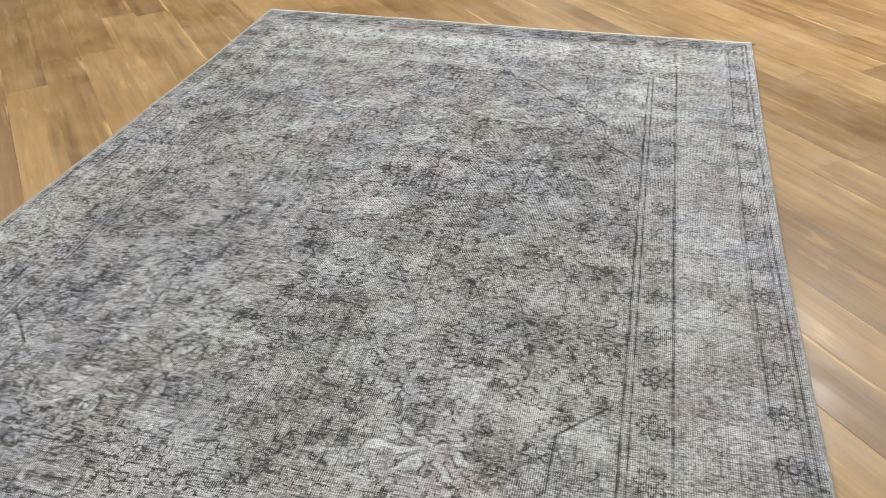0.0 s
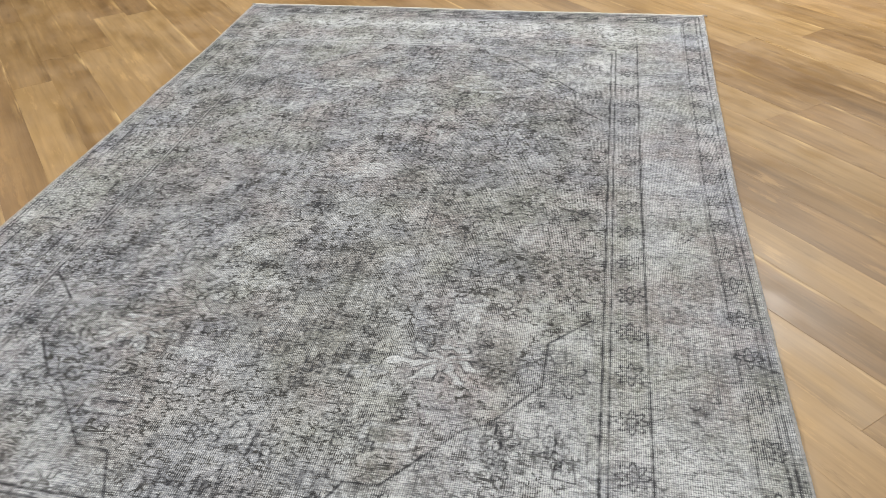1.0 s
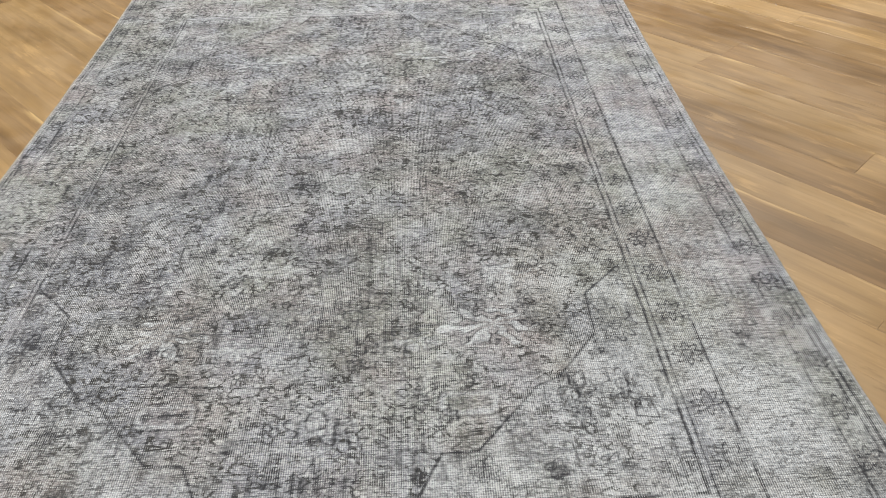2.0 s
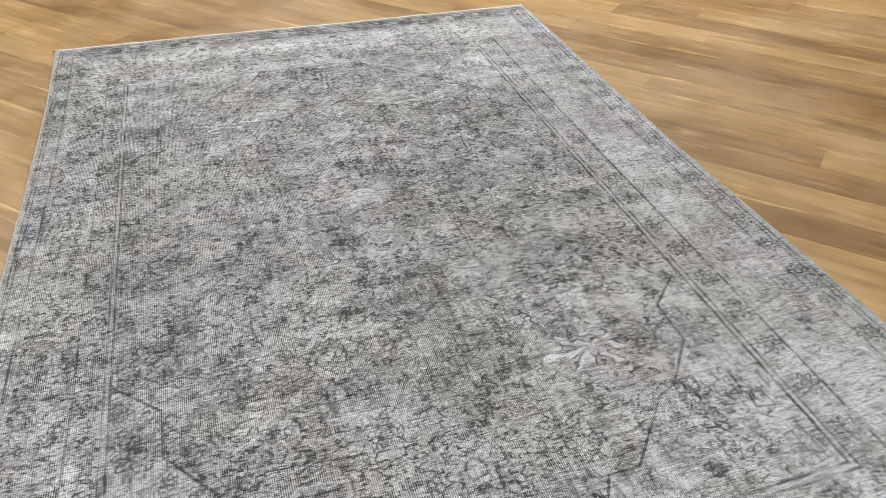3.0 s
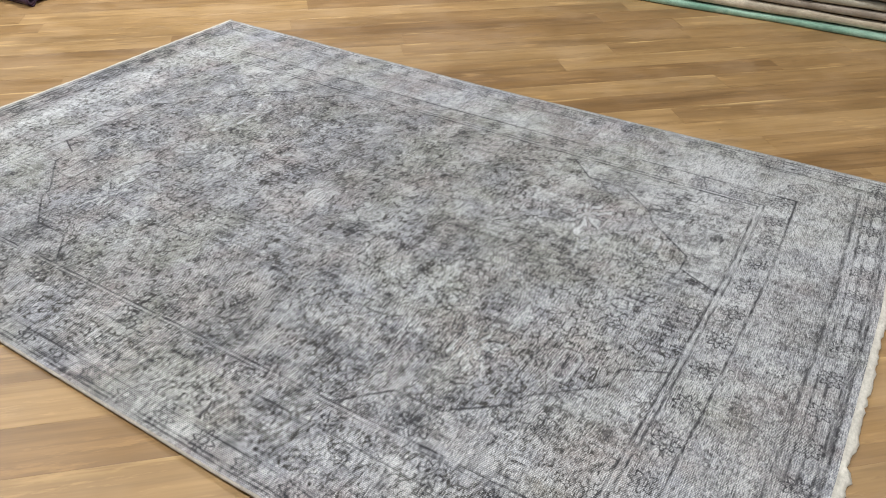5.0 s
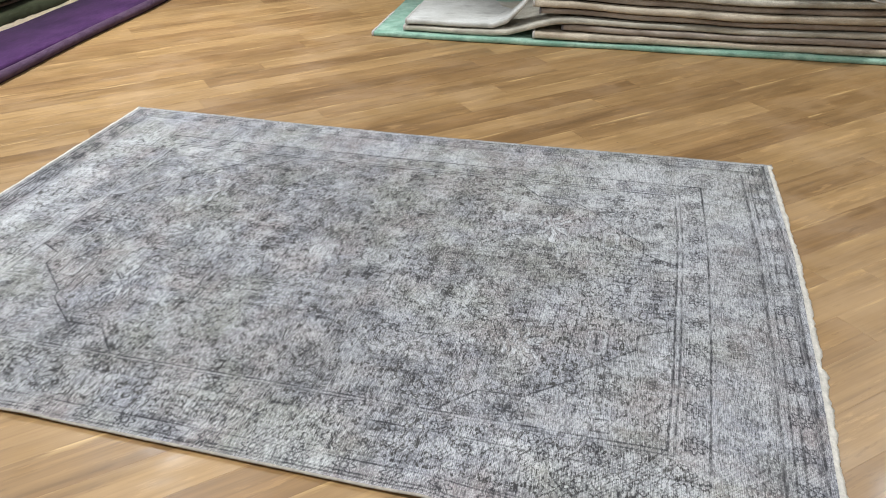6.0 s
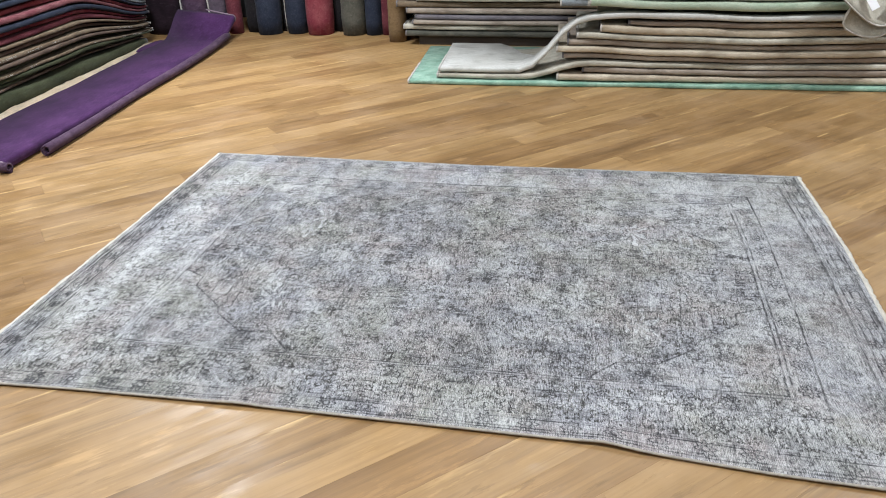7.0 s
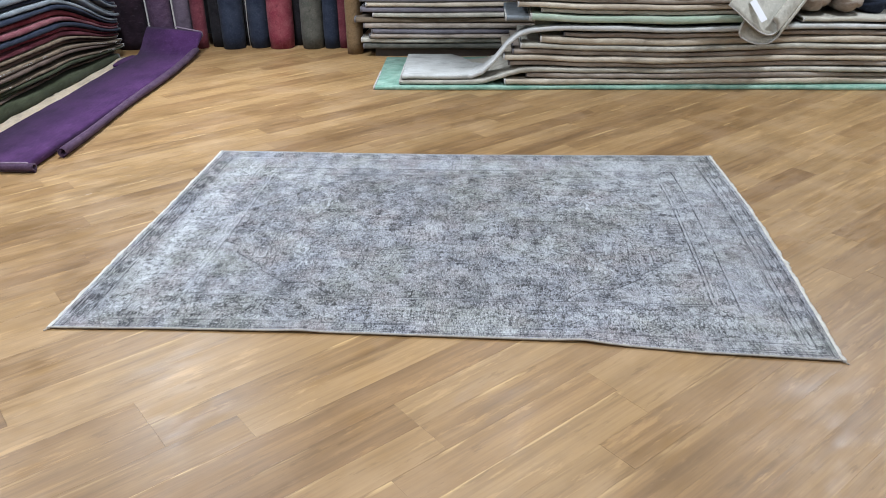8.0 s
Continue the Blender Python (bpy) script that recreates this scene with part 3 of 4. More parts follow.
def grey_rug():
    rug = new("rug")
    tagged(rug, "faded silver-grey distressed oriental wool rug lying flat on the floor", "rug")
    s, t = np.meshgrid(np.linspace(0, 1, NX), np.linspace(0, 1, NY))
    x, y = rug_shape(s, t)
    z = rug_height(x, y)
    dark, light, hue, dark_patch, vine = rug_design(x, y, s, t)
    co = np.stack([x, y, z], axis=-1).reshape(-1, 3)
    idx = np.arange(NX * NY).reshape(NY, NX)
    quads = np.stack([idx[:-1, :-1], idx[:-1, 1:], idx[1:, 1:], idx[1:, :-1]], axis=-1).reshape(-1, 4)
    # a skirt down to the floor closes the thickness
    rim = np.concatenate([idx[0, :], idx[1:, -1], idx[-1, -2::-1], idx[-2:0:-1, 0]])
    low = co[rim].copy()
    low[:, 2] = 0.0008
    low[:, 0] -= np.sign(low[:, 0]) * 0.012 * (np.abs(low[:, 0]) > 0.9)
    base = len(co)
    k = np.arange(len(rim))
    skirt = np.stack([rim, base + k, base + np.roll(k, -1), np.roll(rim, -1)], axis=-1)
    co = np.concatenate([co, low])
    quads = np.concatenate([quads, skirt])
    me = bpy.data.meshes.new("woven_field")
    me.vertices.add(len(co))
    me.vertices.foreach_set("co", co.ravel())
    me.loops.add(quads.size)
    me.loops.foreach_set("vertex_index", quads.ravel().astype(np.int32))
    me.polygons.add(len(quads))
    me.polygons.foreach_set("loop_start", np.arange(0, quads.size, 4, dtype=np.int32))
    me.polygons.foreach_set("use_smooth", np.ones(len(quads), dtype=bool))
    me.update(calc_edges=True)
    rgba = np.stack([dark, light, hue, dark_patch], axis=-1).reshape(-1, 4)
    rgba = np.concatenate([rgba, rgba[rim]])
    att = me.attributes.new("design", "FLOAT_COLOR", "POINT")
    att.data.foreach_set("color", rgba.astype(np.float32).ravel())
    vine = vine.reshape(-1)
    drawn = me.attributes.new("vine", "FLOAT", "POINT")
    drawn.data.foreach_set("value", np.concatenate([vine, vine[rim]]).astype(np.float32))
    me.materials.append(rug_material())
    woven = new("woven_field", me)
    woven.parent = rug
    # overcast cords along the sides, plain-woven kilim strips at the ends
    cord = fabric("pale_overcast_wool", (0.44, 0.395, 0.33), (0.33, 0.305, 0.27), 30.0)
    dim_cord = fabric("grey_overcast_wool", (0.27, 0.265, 0.26), (0.40, 0.385, 0.37), 30.0)
    cream = fabric("cream_cotton_web", (0.66, 0.63, 0.56), (0.56, 0.53, 0.47), 25.0)
    for which in (0.0, 1.0):
        rings = []
        for i in range(241):
            px, py = (float(v) for v in rug_shape(np.array(which), np.array(i / 240)))
            pz = float(rug_height(np.array(px), np.array(py))) - 0.002
            r = 0.0042 + 0.001 * wob(i, 3 + which, 0.7)
            rings.append([(px + r * math.cos(a), py, max(0.0005, pz + r * math.sin(a))) for a in np.linspace(0, 2 * math.pi, 7)[:-1]])
        part("selvedge", sweep_bm(rings), (cord, dim_cord)[int(which)], rug, ("pale", "grey")[int(which)] + " overcast woollen side cord")
    for which, reach in ((0.0, -1), (1.0, 1)):
        rings = []
        for i in range(161):
            px, py = (float(v) for v in rug_shape(np.array(i / 160), np.array(which)))
            pz = float(rug_height(np.array(px), np.array(py)))
            w = reach * (0.018 + 0.008 * wob(i, 8 + which, 0.35) + 0.005 * wob(i, 11 + which, 1.7))
            y0 = py - reach * 0.002
            rings.append([(px, y0, pz + 0.001), (px, py + w * 0.6, pz - 0.001), (px, py + w, pz - 0.006), (px, py + w * 0.9, 0.001), (px, y0, 0.001)])
        part("end_web", sweep_bm(rings), cream, rug, "cream flat-woven cotton end strip")
    for si, ti, dx, dy in ((0.0, 1.0, -1, 1), (1.0, 1.0, 1, 1), (0.0, 0.0, -1, -1), (1.0, 0.0, 1, -1)):
        px, py = (float(v) for v in rug_shape(np.array(si), np.array(ti)))
        rings = []
        for i in range(7):
            k = i / 6
            r = 0.006 * (1 - 0.75 * k) + 0.002 * math.sin(9 * k)
            rings.append([(px + dx * (0.002 + 0.018 * k), py + dy * (0.006 + 0.012 * k) + r * math.cos(a), 0.0075 - 0.003 * k + r * math.sin(a)) for a in np.linspace(0, 2 * math.pi, 9)[:-1]])
        part("corner_knot", sweep_bm(rings), cord, rug, "small frayed corner knot")
    return rug


grey_rug()


# ---- folded and rolled rugs ----
def folded_rug(name, label, category, group, material, length, depth, bottom, top, front=None, edge=None, legs=1, at=pose(0, 0, 0), segs=44):
    """A rug folded so that its rounded bend faces the front (local -y); it runs along local x.
    bottom, top: height of its underside and upper side along x; front: the bend's own bulge along x."""
    ob = new(name)
    ob.matrix_basis = at
    tagged(ob, label, category, group)
    front = front or (lambda u: 0.0)
    reach = depth if callable(depth) else (lambda u: depth_flat)
    depth_flat = depth

    def ring(u, grow=0.0):
        b, h = bottom(u), top(u) - bottom(u)
        f, depth = front(u), reach(u)
        pts = []
        for i in range(legs):
            lo, th = b + h * i / legs + 0.0008, h / legs - 0.0016
            r = th / 2
            nudge = 0.008 * wob(u, 5 + i, 0.8) if legs > 1 else 0.0
            pts.append((u, f + depth, lo - grow))
            for a in np.linspace(-90, 90, 9):
                pts.append((u, f + nudge + 0.8 * r - 0.8 * r * max(0.0, math.cos(radians(a))) ** 0.75, lo + r + r * math.copysign(abs(math.sin(radians(a))) ** 0.85, a)))
            pts.append((u, f + depth, lo + th + grow))
            if i < legs - 1:
                pts.append((u, f + depth * 0.55, lo + th + 0.0008))
        for i in (1,):
            mid = b + h / 2
            if legs == 1:
                pts += [(u, f + depth, mid + h * 0.06), (u, f + h * 0.55, mid + h * 0.03), (u, f + h * 0.5, mid - h * 0.03), (u, f + depth, mid - h * 0.06)]
        return pts

    us = [length * i / segs for i in range(segs + 1)]
    part("folded_body", sweep_bm([ring(u) for u in us]), material, ob)
    if edge:
        for u0, u1 in ((-0.004, 0.009), (length - 0.009, length + 0.004)):
            def strip(u, g):
                b, h = bottom(min(max(u, 0), length)), top(min(max(u, 0), length)) - bottom(min(max(u, 0), length))
                f, r = front(min(max(u, 0), length)), h / 2
                far = reach(min(max(u, 0), length)) * 0.5
                out = [(u, f + far, b - g + 0.001)]
                for a in np.linspace(-90, 90, 9):
                    out.append((u, f + 0.8 * r - (0.8 * r + g) * max(0.0, math.cos(radians(a))) ** 0.75, b + r + (r + g) * math.copysign(abs(math.sin(radians(a))) ** 0.85, a)))
                return out + [(u, f + far, b + h + g - 0.001)]
            rings = [strip(u0, -0.004), strip(u0, 0.0012), strip(u1, 0.0012), strip(u1, -0.004)]
            part("end_binding", sweep_bm(rings, closed=False), edge, ob, "pale bound end")
    return ob


DULL_EDGE = fabric("worn_grey_binding", (0.20, 0.19, 0.19), (0.12, 0.11, 0.12), 30.0)
MAUVE_EDGE = fabric("frayed_mauve_binding", (0.26, 0.20, 0.24), (0.16, 0.11, 0.15), 40.0)
EDGE = fabric("pale_binding", (0.52, 0.50, 0.46), (0.42, 0.40, 0.37), 30.0)
TONES = {
    "teal": fabric("teal_green_wool", (0.19, 0.345, 0.26), (0.35, 0.51, 0.41), 9.0),
    "teal_pale": fabric("pale_sage_wool", (0.33, 0.42, 0.31), (0.45, 0.51, 0.40), 5.0),
    "beige": fabric("beige_wool", (0.389, 0.321, 0.236), (0.614, 0.541, 0.428), 4.0),
    "taupe": fabric("taupe_wool", (0.266, 0.214, 0.174), (0.419, 0.363, 0.304), 4.0),
    "grey": fabric("warm_grey_wool", (0.366, 0.339, 0.273), (0.578, 0.547, 0.465), 4.0),
    "pale": fabric("pale_grey_wool", (0.47, 0.465, 0.43), (0.58, 0.58, 0.55), 6.0),
    "slate": fabric("slate_grey_wool", (0.15, 0.14, 0.16), (0.22, 0.20, 0.22), 5.0),
    "olive": fabric("dark_olive_wool", (0.035, 0.04, 0.02), (0.05, 0.055, 0.03), 5.0),
    "tan": fabric("tan_wool", (0.13, 0.095, 0.062), (0.21, 0.165, 0.115), 8.0),
    "brown": fabric("umber_wool", (0.085, 0.06, 0.045), (0.14, 0.10, 0.08), 6.0),
    "maroon": fabric("maroon_wool", (0.10, 0.022, 0.032), (0.165, 0.048, 0.058), 6.0),
    "red": fabric("faded_red_wool", (0.17, 0.026, 0.042), (0.245, 0.07, 0.08), 8.0),
    "rose": fabric("faded_rose_wool", (0.15, 0.045, 0.056), (0.23, 0.10, 0.105), 8.0),
    "navy": fabric("navy_wool", (0.016, 0.021, 0.038), (0.032, 0.040, 0.062), 6.0),
    "steel": fabric("blue_grey_wool", (0.16, 0.185, 0.205), (0.28, 0.305, 0.32), 6.0),
    "purple": fabric("violet_overdyed_wool", (0.040, 0.013, 0.056), (0.068, 0.024, 0.088), 5.0),
    "mauve": fabric("mauve_wool_back", (0.06, 0.033, 0.062), (0.092, 0.056, 0.09), 12.0),
    "plum": fabric("dark_plum_wool", (0.010, 0.006, 0.009), (0.024, 0.013, 0.02), 7.0),
    "lavender": fabric("lavender_grey_wool", (0.10, 0.075, 0.10), (0.14, 0.11, 0.14), 8.0),
    "black": fabric("black_wool", (0.010, 0.009, 0.011), (0.018, 0.016, 0.018), 8.0),
    "moss": fabric("grey_green_wool", (0.07, 0.07, 0.058), (0.115, 0.11, 0.09), 9.0),
    "ochre": fabric("brown_jute_back", (0.16, 0.105, 0.05), (0.21, 0.14, 0.075), 9.0),
    "drape": fabric("greyed_beige_wool", (0.44, 0.42, 0.35), (0.58, 0.56, 0.49), 6.0),
    "linen": fabric("unbleached_linen", (0.72, 0.60, 0.44), (0.80, 0.69, 0.53), 6.0),
}


def smooth(a, b, v):
    t = min(1.0, max(0.0, (v - a) / (b - a)))
    return t * t * (3 - 2 * t)


# stack of greyish folded rugs whose long front faces the grey rug.
# its local x runs along world -y, local y along world +x
STACK = Matrix.Translation((2.45, 2.255, 0)) @ pose(0, 0, 0, 0, 0, -90 + 1.5)
STACK_GROUP = "grey stack of folded rugs"


def bank(z_lo, z_hi, seed, rise=None):
    """Height curves of one layer: a flat course with gentle sags, and a droop where the end hangs down."""
    def lower(u):
        z = z_lo + 0.032 * wob(u, 1.0, 0.8) * min(1, z_lo * 4) + 0.010 * wob(u, 2.0, 2.4) * min(1, z_lo * 6)
        if rise:
            at, part_up, z_end = rise
            z = z_end + (z - z_end) * float(np.mean([np.interp(u + d, at, part_up) for d in (-0.06, -0.03, 0, 0.03, 0.06)]))
        return max(0.0005, z)
    thick = z_hi - z_lo

    def upper(u):
        return lower(u) + thick * (0.86 + 0.20 * wob(u, seed + 3, 1.4) + 0.07 * wob(u, seed + 8, 4.5))
    return lower, upper


def shelf_rug(tone, start, end, z_lo, z_hi, seed, label, back=0.06, rise=None, edge=True, depth=0.72, legs=1):
    lo, hi = bank(z_lo, z_hi, seed, rise)
    fr = (lambda u: back + 0.030 * wob(u, seed + 9, 0.9) + 0.014 * wob(u, seed + 4, 3.1) + 0.005 * wob(u, seed + 6, 9.0))
    m = STACK @ pose(start, 0, 0)
    return folded_rug("folded_rug", label, "folded rug", STACK_GROUP, TONES[tone], end - start, depth,
                      lambda u: lo(u + start), lambda u: hi(u + start), fr, (DULL_EDGE if tone == "taupe" else EDGE) if edge else None, legs, m)


shelf_rug("teal", 0.0, 4.6, 0.001, 0.036, 1, "teal green folded rug at the bottom of a grey stack", 0.0, depth=1.0)
shelf_rug("beige", 1.03, 4.5, 0.037, 0.084, 2, "beige folded rug with pale bound end in a stack", 0.035)
shelf_rug("taupe", 1.20, 4.5, 0.086, 0.128, 3, "taupe folded rug in a stack", 0.055)
shelf_rug("grey", 0.20, 4.4, 0.130, 0.168, 4, "warm grey folded rug with one end drooping", 0.045, ((0.86, 1.02, 1.16, 1.4), (0, 0.55, 0.97, 1), 0.037))
shelf_rug("taupe", 1.06, 4.45, 0.176, 0.214, 5, "taupe folded rug in a stack", 0.06)
shelf_rug("beige", 1.02, 4.4, 0.216, 0.259, 6, "beige folded rug in a stack", 0.045)
shelf_rug("taupe", 1.09, 4.45, 0.261, 0.303, 7, "brownish taupe folded rug in a stack", 0.065)
shelf_rug("grey", 1.15, 4.4, 0.305, 0.347, 8, "warm grey folded rug in a stack", 0.045)
shelf_rug("beige", 1.30, 4.3, 0.349, 0.403, 9, "beige folded rug in a stack", 0.06)
shelf_rug("taupe", 1.48, 4.35, 0.405, 0.440, 18, "taupe folded rug in a stack", 0.075)
shelf_rug("pale", 0.215, 4.3, 0.452, 0.494, 10, "pale grey folded rug drooping over the stack end", 0.045,
          ((0.84, 0.98, 1.08, 1.20, 1.50), (0, 0.40, 0.78, 0.91, 1.0), 0.078), depth=lambda u: 0.13 + 0.59 * (1 - smooth(0.36, 0.74, u)))
shelf_rug("steel", 1.03, 1.215, 0.508, 0.552, 19, "small blue-grey folded rug tucked into a stack", 0.09, depth=0.6)
shelf_rug("teal_pale", 1.22, 3.15, 0.514, 0.572, 11, "pale sage green folded rug in a stack", 0.05)
shelf_rug("grey", 1.30, 3.2, 0.574, 0.610, 12, "warm grey folded rug in a stack", 0.075)
shelf_rug("beige", 1.12, 3.2, 0.612, 0.656, 13, "beige folded rug in a stack", 0.05)
shelf_rug("taupe", 1.05, 3.15, 0.658, 0.700, 14, "taupe folded rug in a stack", 0.065)
shelf_rug("grey", 1.10, 3.1, 0.702, 0.745, 15, "warm grey folded rug on top of a stack", 0.06)
shelf_rug("grey", 3.26, 4.02, 0.502, 0.540, 17, "warm grey folded rug on top of a stack", 0.06)

# second stack behind, on a low dark plinth
BACK = Matrix.Translation((3.54, 2.53, 0)) @ pose(0, 0, 0, 0, 0, -90)
tagged(part("plinth", box_bm(3.62, 4.33, 0.17, 2.41, 0.0, 0.075, 0.006), plain("dark_stained_board", (0.03, 0.022, 0.017), 0.6), smooth=False),
       "low dark board plinth under a stack of rugs", "plinth")
z = 0.076
for i, (tone, start, th) in enumerate((("moss", 0.02, 0.05), ("grey", 0.0, 0.046), ("taupe", 0.08, 0.036), ("slate", 0.10, 0.045), ("taupe", 0.03, 0.05),
                                       ("tan", -0.05, 0.05), ("grey", 0.12, 0.042), ("slate", 0.01, 0.05), ("beige", 0.06, 0.04), ("slate", 0.01, 0.05),
                                       ("grey", 0.05, 0.045), ("taupe", 0.02, 0.045), ("slate", 0.04, 0.05))):
    def lo(u, z=z, i=i):
        return z + 0.016 * wob(u, 2.0, 1.0) * min(1, i / 4)

    def hi(u, z=z, i=i, th=th):
        return z + th * (0.9 + 0.12 * wob(u, i + 12, 1.6)) - 0.002 + 0.016 * wob(u, 2.0, 1.0) * min(1, (i + 1) / 4)
    folded_rug("folded_rug", "folded %s rug in the stack on a plinth" % {"moss": "grey-green", "slate": "slate grey"}.get(tone, tone), "folded rug",
               "rear stack of folded rugs", TONES[tone], 2.2, 0.74, lo, hi, lambda u, i=i: 0.03 + 0.026 * wob(u, i + 30, 0.9) + 0.010 * wob(u, i + 40, 3.5) + 0.016 * (i % 2), EDGE if tone in ("grey", "beige") else DULL_EDGE,
               1, BACK @ pose(start, 0, 0), 24)
    z += th

# colourful stack along the side; local x runs along world +x, the front faces -y
SIDE = pose(0.14, 4.73, 0, 0, 0, 0.3)
SIDE_LEN = 3.52


def slump(u):
    """How far the courses are pressed down towards the hanging end."""
    return 1.0 - 0.50 * smooth(2.35, 3.5, u)


zs = 0.0
for i, (tone, th, words) in enumerate((("olive", 0.115, "dark olive"), ("brown", 0.025, "dark brown"), ("olive", 0.025, "dark olive"), ("olive", 0.03, "dark olive"), ("tan", 0.026, "tan"), ("olive", 0.035, "dark olive"), ("brown", 0.03, "dark brown"),
                                       ("tan", 0.042, "tan and brown"), ("brown", 0.035, "dark brown"), ("tan", 0.03, "faded tan"), ("maroon", 0.045, "maroon"),
                                       ("red", 0.032, "crimson"), ("navy", 0.048, "dark navy"), ("rose", 0.045, "faded rose"), ("red", 0.05, "crimson"),
                                       ("navy", 0.04, "dark navy"), ("steel", 0.045, "blue-grey"), ("navy", 0.03, "dark navy"), ("steel", 0.055, "blue-grey"), ("steel", 0.05, "blue-grey"), ("moss", 0.05, "grey-green"), ("steel", 0.05, "blue-grey"), ("navy", 0.05, "navy blue"))):
    def lo(u, zs=zs, i=i):
        return max(0.0008, (zs + (0.008 * wob(u, 4.0, 1.1) if i else 0)) * slump(u) + 0.0008)

    def hi(u, zs=zs, th=th, i=i):
        return (zs + th * (0.86 + 0.2 * wob(u, i + 20, 1.7)) + 0.008 * wob(u, 4.0, 1.1)) * slump(u) - 0.0008
    cut = SIDE_LEN - 0.12 * (0.5 + 0.5 * wob(i, 6.0, 1.7)) - (0.15 if i < 2 else 0)
    course = folded_rug("folded_rug", "%s folded rug in a colourful slumping stack" % words, "folded rug", "colourful stack of folded rugs", TONES[tone], cut, 0.9,
               lo, hi, lambda u, i=i: 0.02 + 0.03 * wob(u, i + 50, 0.6) + 0.02 * wob(u, i + 70, 2.3) + 0.008 * wob(u, i + 90, 6.0) + 0.018 * (i % 3) + 0.02 * smooth(2.8, 3.5, u), EDGE if i in (4, 7, 9) else DULL_EDGE, 1, SIDE, 50)
    if i in (4, 7):
        rows = random.Random(i)
        tassels = bmesh.new()
        u = 1.3
        while u < cut - 0.05:
            w, drop = 0.003 + 0.003 * rows.random(), 0.006 + 0.008 * rows.random()
            y = -0.006 + 0.012 * rows.random() + 0.02 + 0.018 * (i % 3) - 0.012
            z1 = hi(u) - 0.25 * (hi(u) - lo(u))
            q = [tassels.verts.new(p) for p in ((u, y, z1), (u + w, y, z1), (u + w, y - 0.004, z1 - drop), (u, y - 0.004, z1 - drop))]
            tassels.faces.new(q)
            u += w + 0.005 + (0.12 if rows.random() < 0.08 else 0.0)
        bmesh.ops.solidify(tassels, geom=tassels.faces[:], thickness=0.003)
        tagged(part("fringe", tassels, EDGE, course, "short cream cotton fringe"), kind="stuff")
    zs += th

# violet rug folded into a long strip, its far end leaning on the rolls
LONG = pose(0.62, 4.04, 0, 0, 0, 0.9)


def violet_lo(u):
    return 0.004 + 0.16 * smooth(2.75, 3.16, u) ** 1.2 + 0.004 * (wob(u, 3.0, 1.0) + 0.6)


violet = folded_rug("folded_rug", "violet overdyed rug folded into a long strip on the floor", "folded rug", "", TONES["purple"], 3.12, 0.50,
                    violet_lo, lambda u: violet_lo(u) + 0.052 + 0.006 * wob(u, 5.0, 1.3), lambda u: 0.026 * wob(u, 6.0, 0.9) + 0.010 * wob(u, 9.0, 3.5) + 0.004 * wob(u, 2.0, 14.0), MAUVE_EDGE, 1, LONG, 90)


def curl_bm(x0, x1, y, r, sweep=520, thick=0.007, axis="x", drift=0.0, lift=None):
    """A loosely curled sheet edge: a spiral run along one axis."""
    angles = np.linspace(0, radians(sweep), 40)
    rings = []
    for i in range(41):
        u = x0 + (x1 - x0) * i / 40
        rr = r * (1 + 0.22 * wob(u, 2.5, 1.3))
        cy = y + drift * (u - x0) + 0.03 * wob(u, 3.5, 0.9)
        cz = rr + 0.001 + (lift(u) if lift else 0.0)
        outer = [(cy + rr * (1 - 0.45 * a / angles[-1]) * math.sin(a), cz - rr * (1 - 0.45 * a / angles[-1]) * math.cos(a)) for a in angles]
        inner = [(cy + (rr * (1 - 0.45 * a / angles[-1]) - thick) * math.sin(a), cz - (rr * (1 - 0.45 * a / angles[-1]) - thick) * math.cos(a)) for a in angles[::-1]]
        rings.append([(u, p, q) if axis == "x" else (p, u, q) for p, q in outer + inner])
    return sweep_bm(rings)


roll = tagged(part("rolled_runner", curl_bm(0.87, 3.58, 3.975, 0.034, drift=0.042, lift=lambda u: 0.02 * smooth(3.2, 3.58, u)), TONES["mauve"]),
              "mauve-backed runner curled into a thin roll on the floor", "rolled rug")
curl = part("curled_end", curl_bm(4.01, 4.59, 0.62, 0.034, 430, 0.009, "y"), TONES["mauve"], violet, "curled mauve-backed end")
curl.matrix_parent_inverse = LONG.inverted()

for piece in violet.children:
    if piece.name.startswith("curled_end"):
        continue
    for v in piece.data.vertices:
        up = smooth(2.72, 3.12, v.co.x)
        v.co.z += up * (0.16 * (v.co.y - 0.12) + 0.02 * math.sin(9 * v.co.y)) + 0.007 * max(0.0, noise.noise(Vector((v.co.x * 2.2, v.co.y * 7, 3.0)))) * (v.co.z > 0.03)
        v.co.x += up * 0.10 * (0.25 - v.co.y)

# an inner fold of the violet rug that sticks out beyond its long side
rings = []
for i in range(13):
    u = 2.44 + 0.40 * i / 12
    out = 0.60 + 0.015 * wob(u, 3.0, 4.0) - 0.02 * abs(i / 6 - 1) ** 6
    zf = 0.030 + 0.006 * wob(u, 5.0, 3.0)
    rings.append([(u, 0.40, zf), (u, out - 0.006, zf), (u, out, zf + 0.006), (u, out - 0.006, zf + 0.012), (u, 0.40, zf + 0.012)])
part("inner_fold", sweep_bm(rings), TONES["purple"], violet, "thin inner fold sticking out sideways")

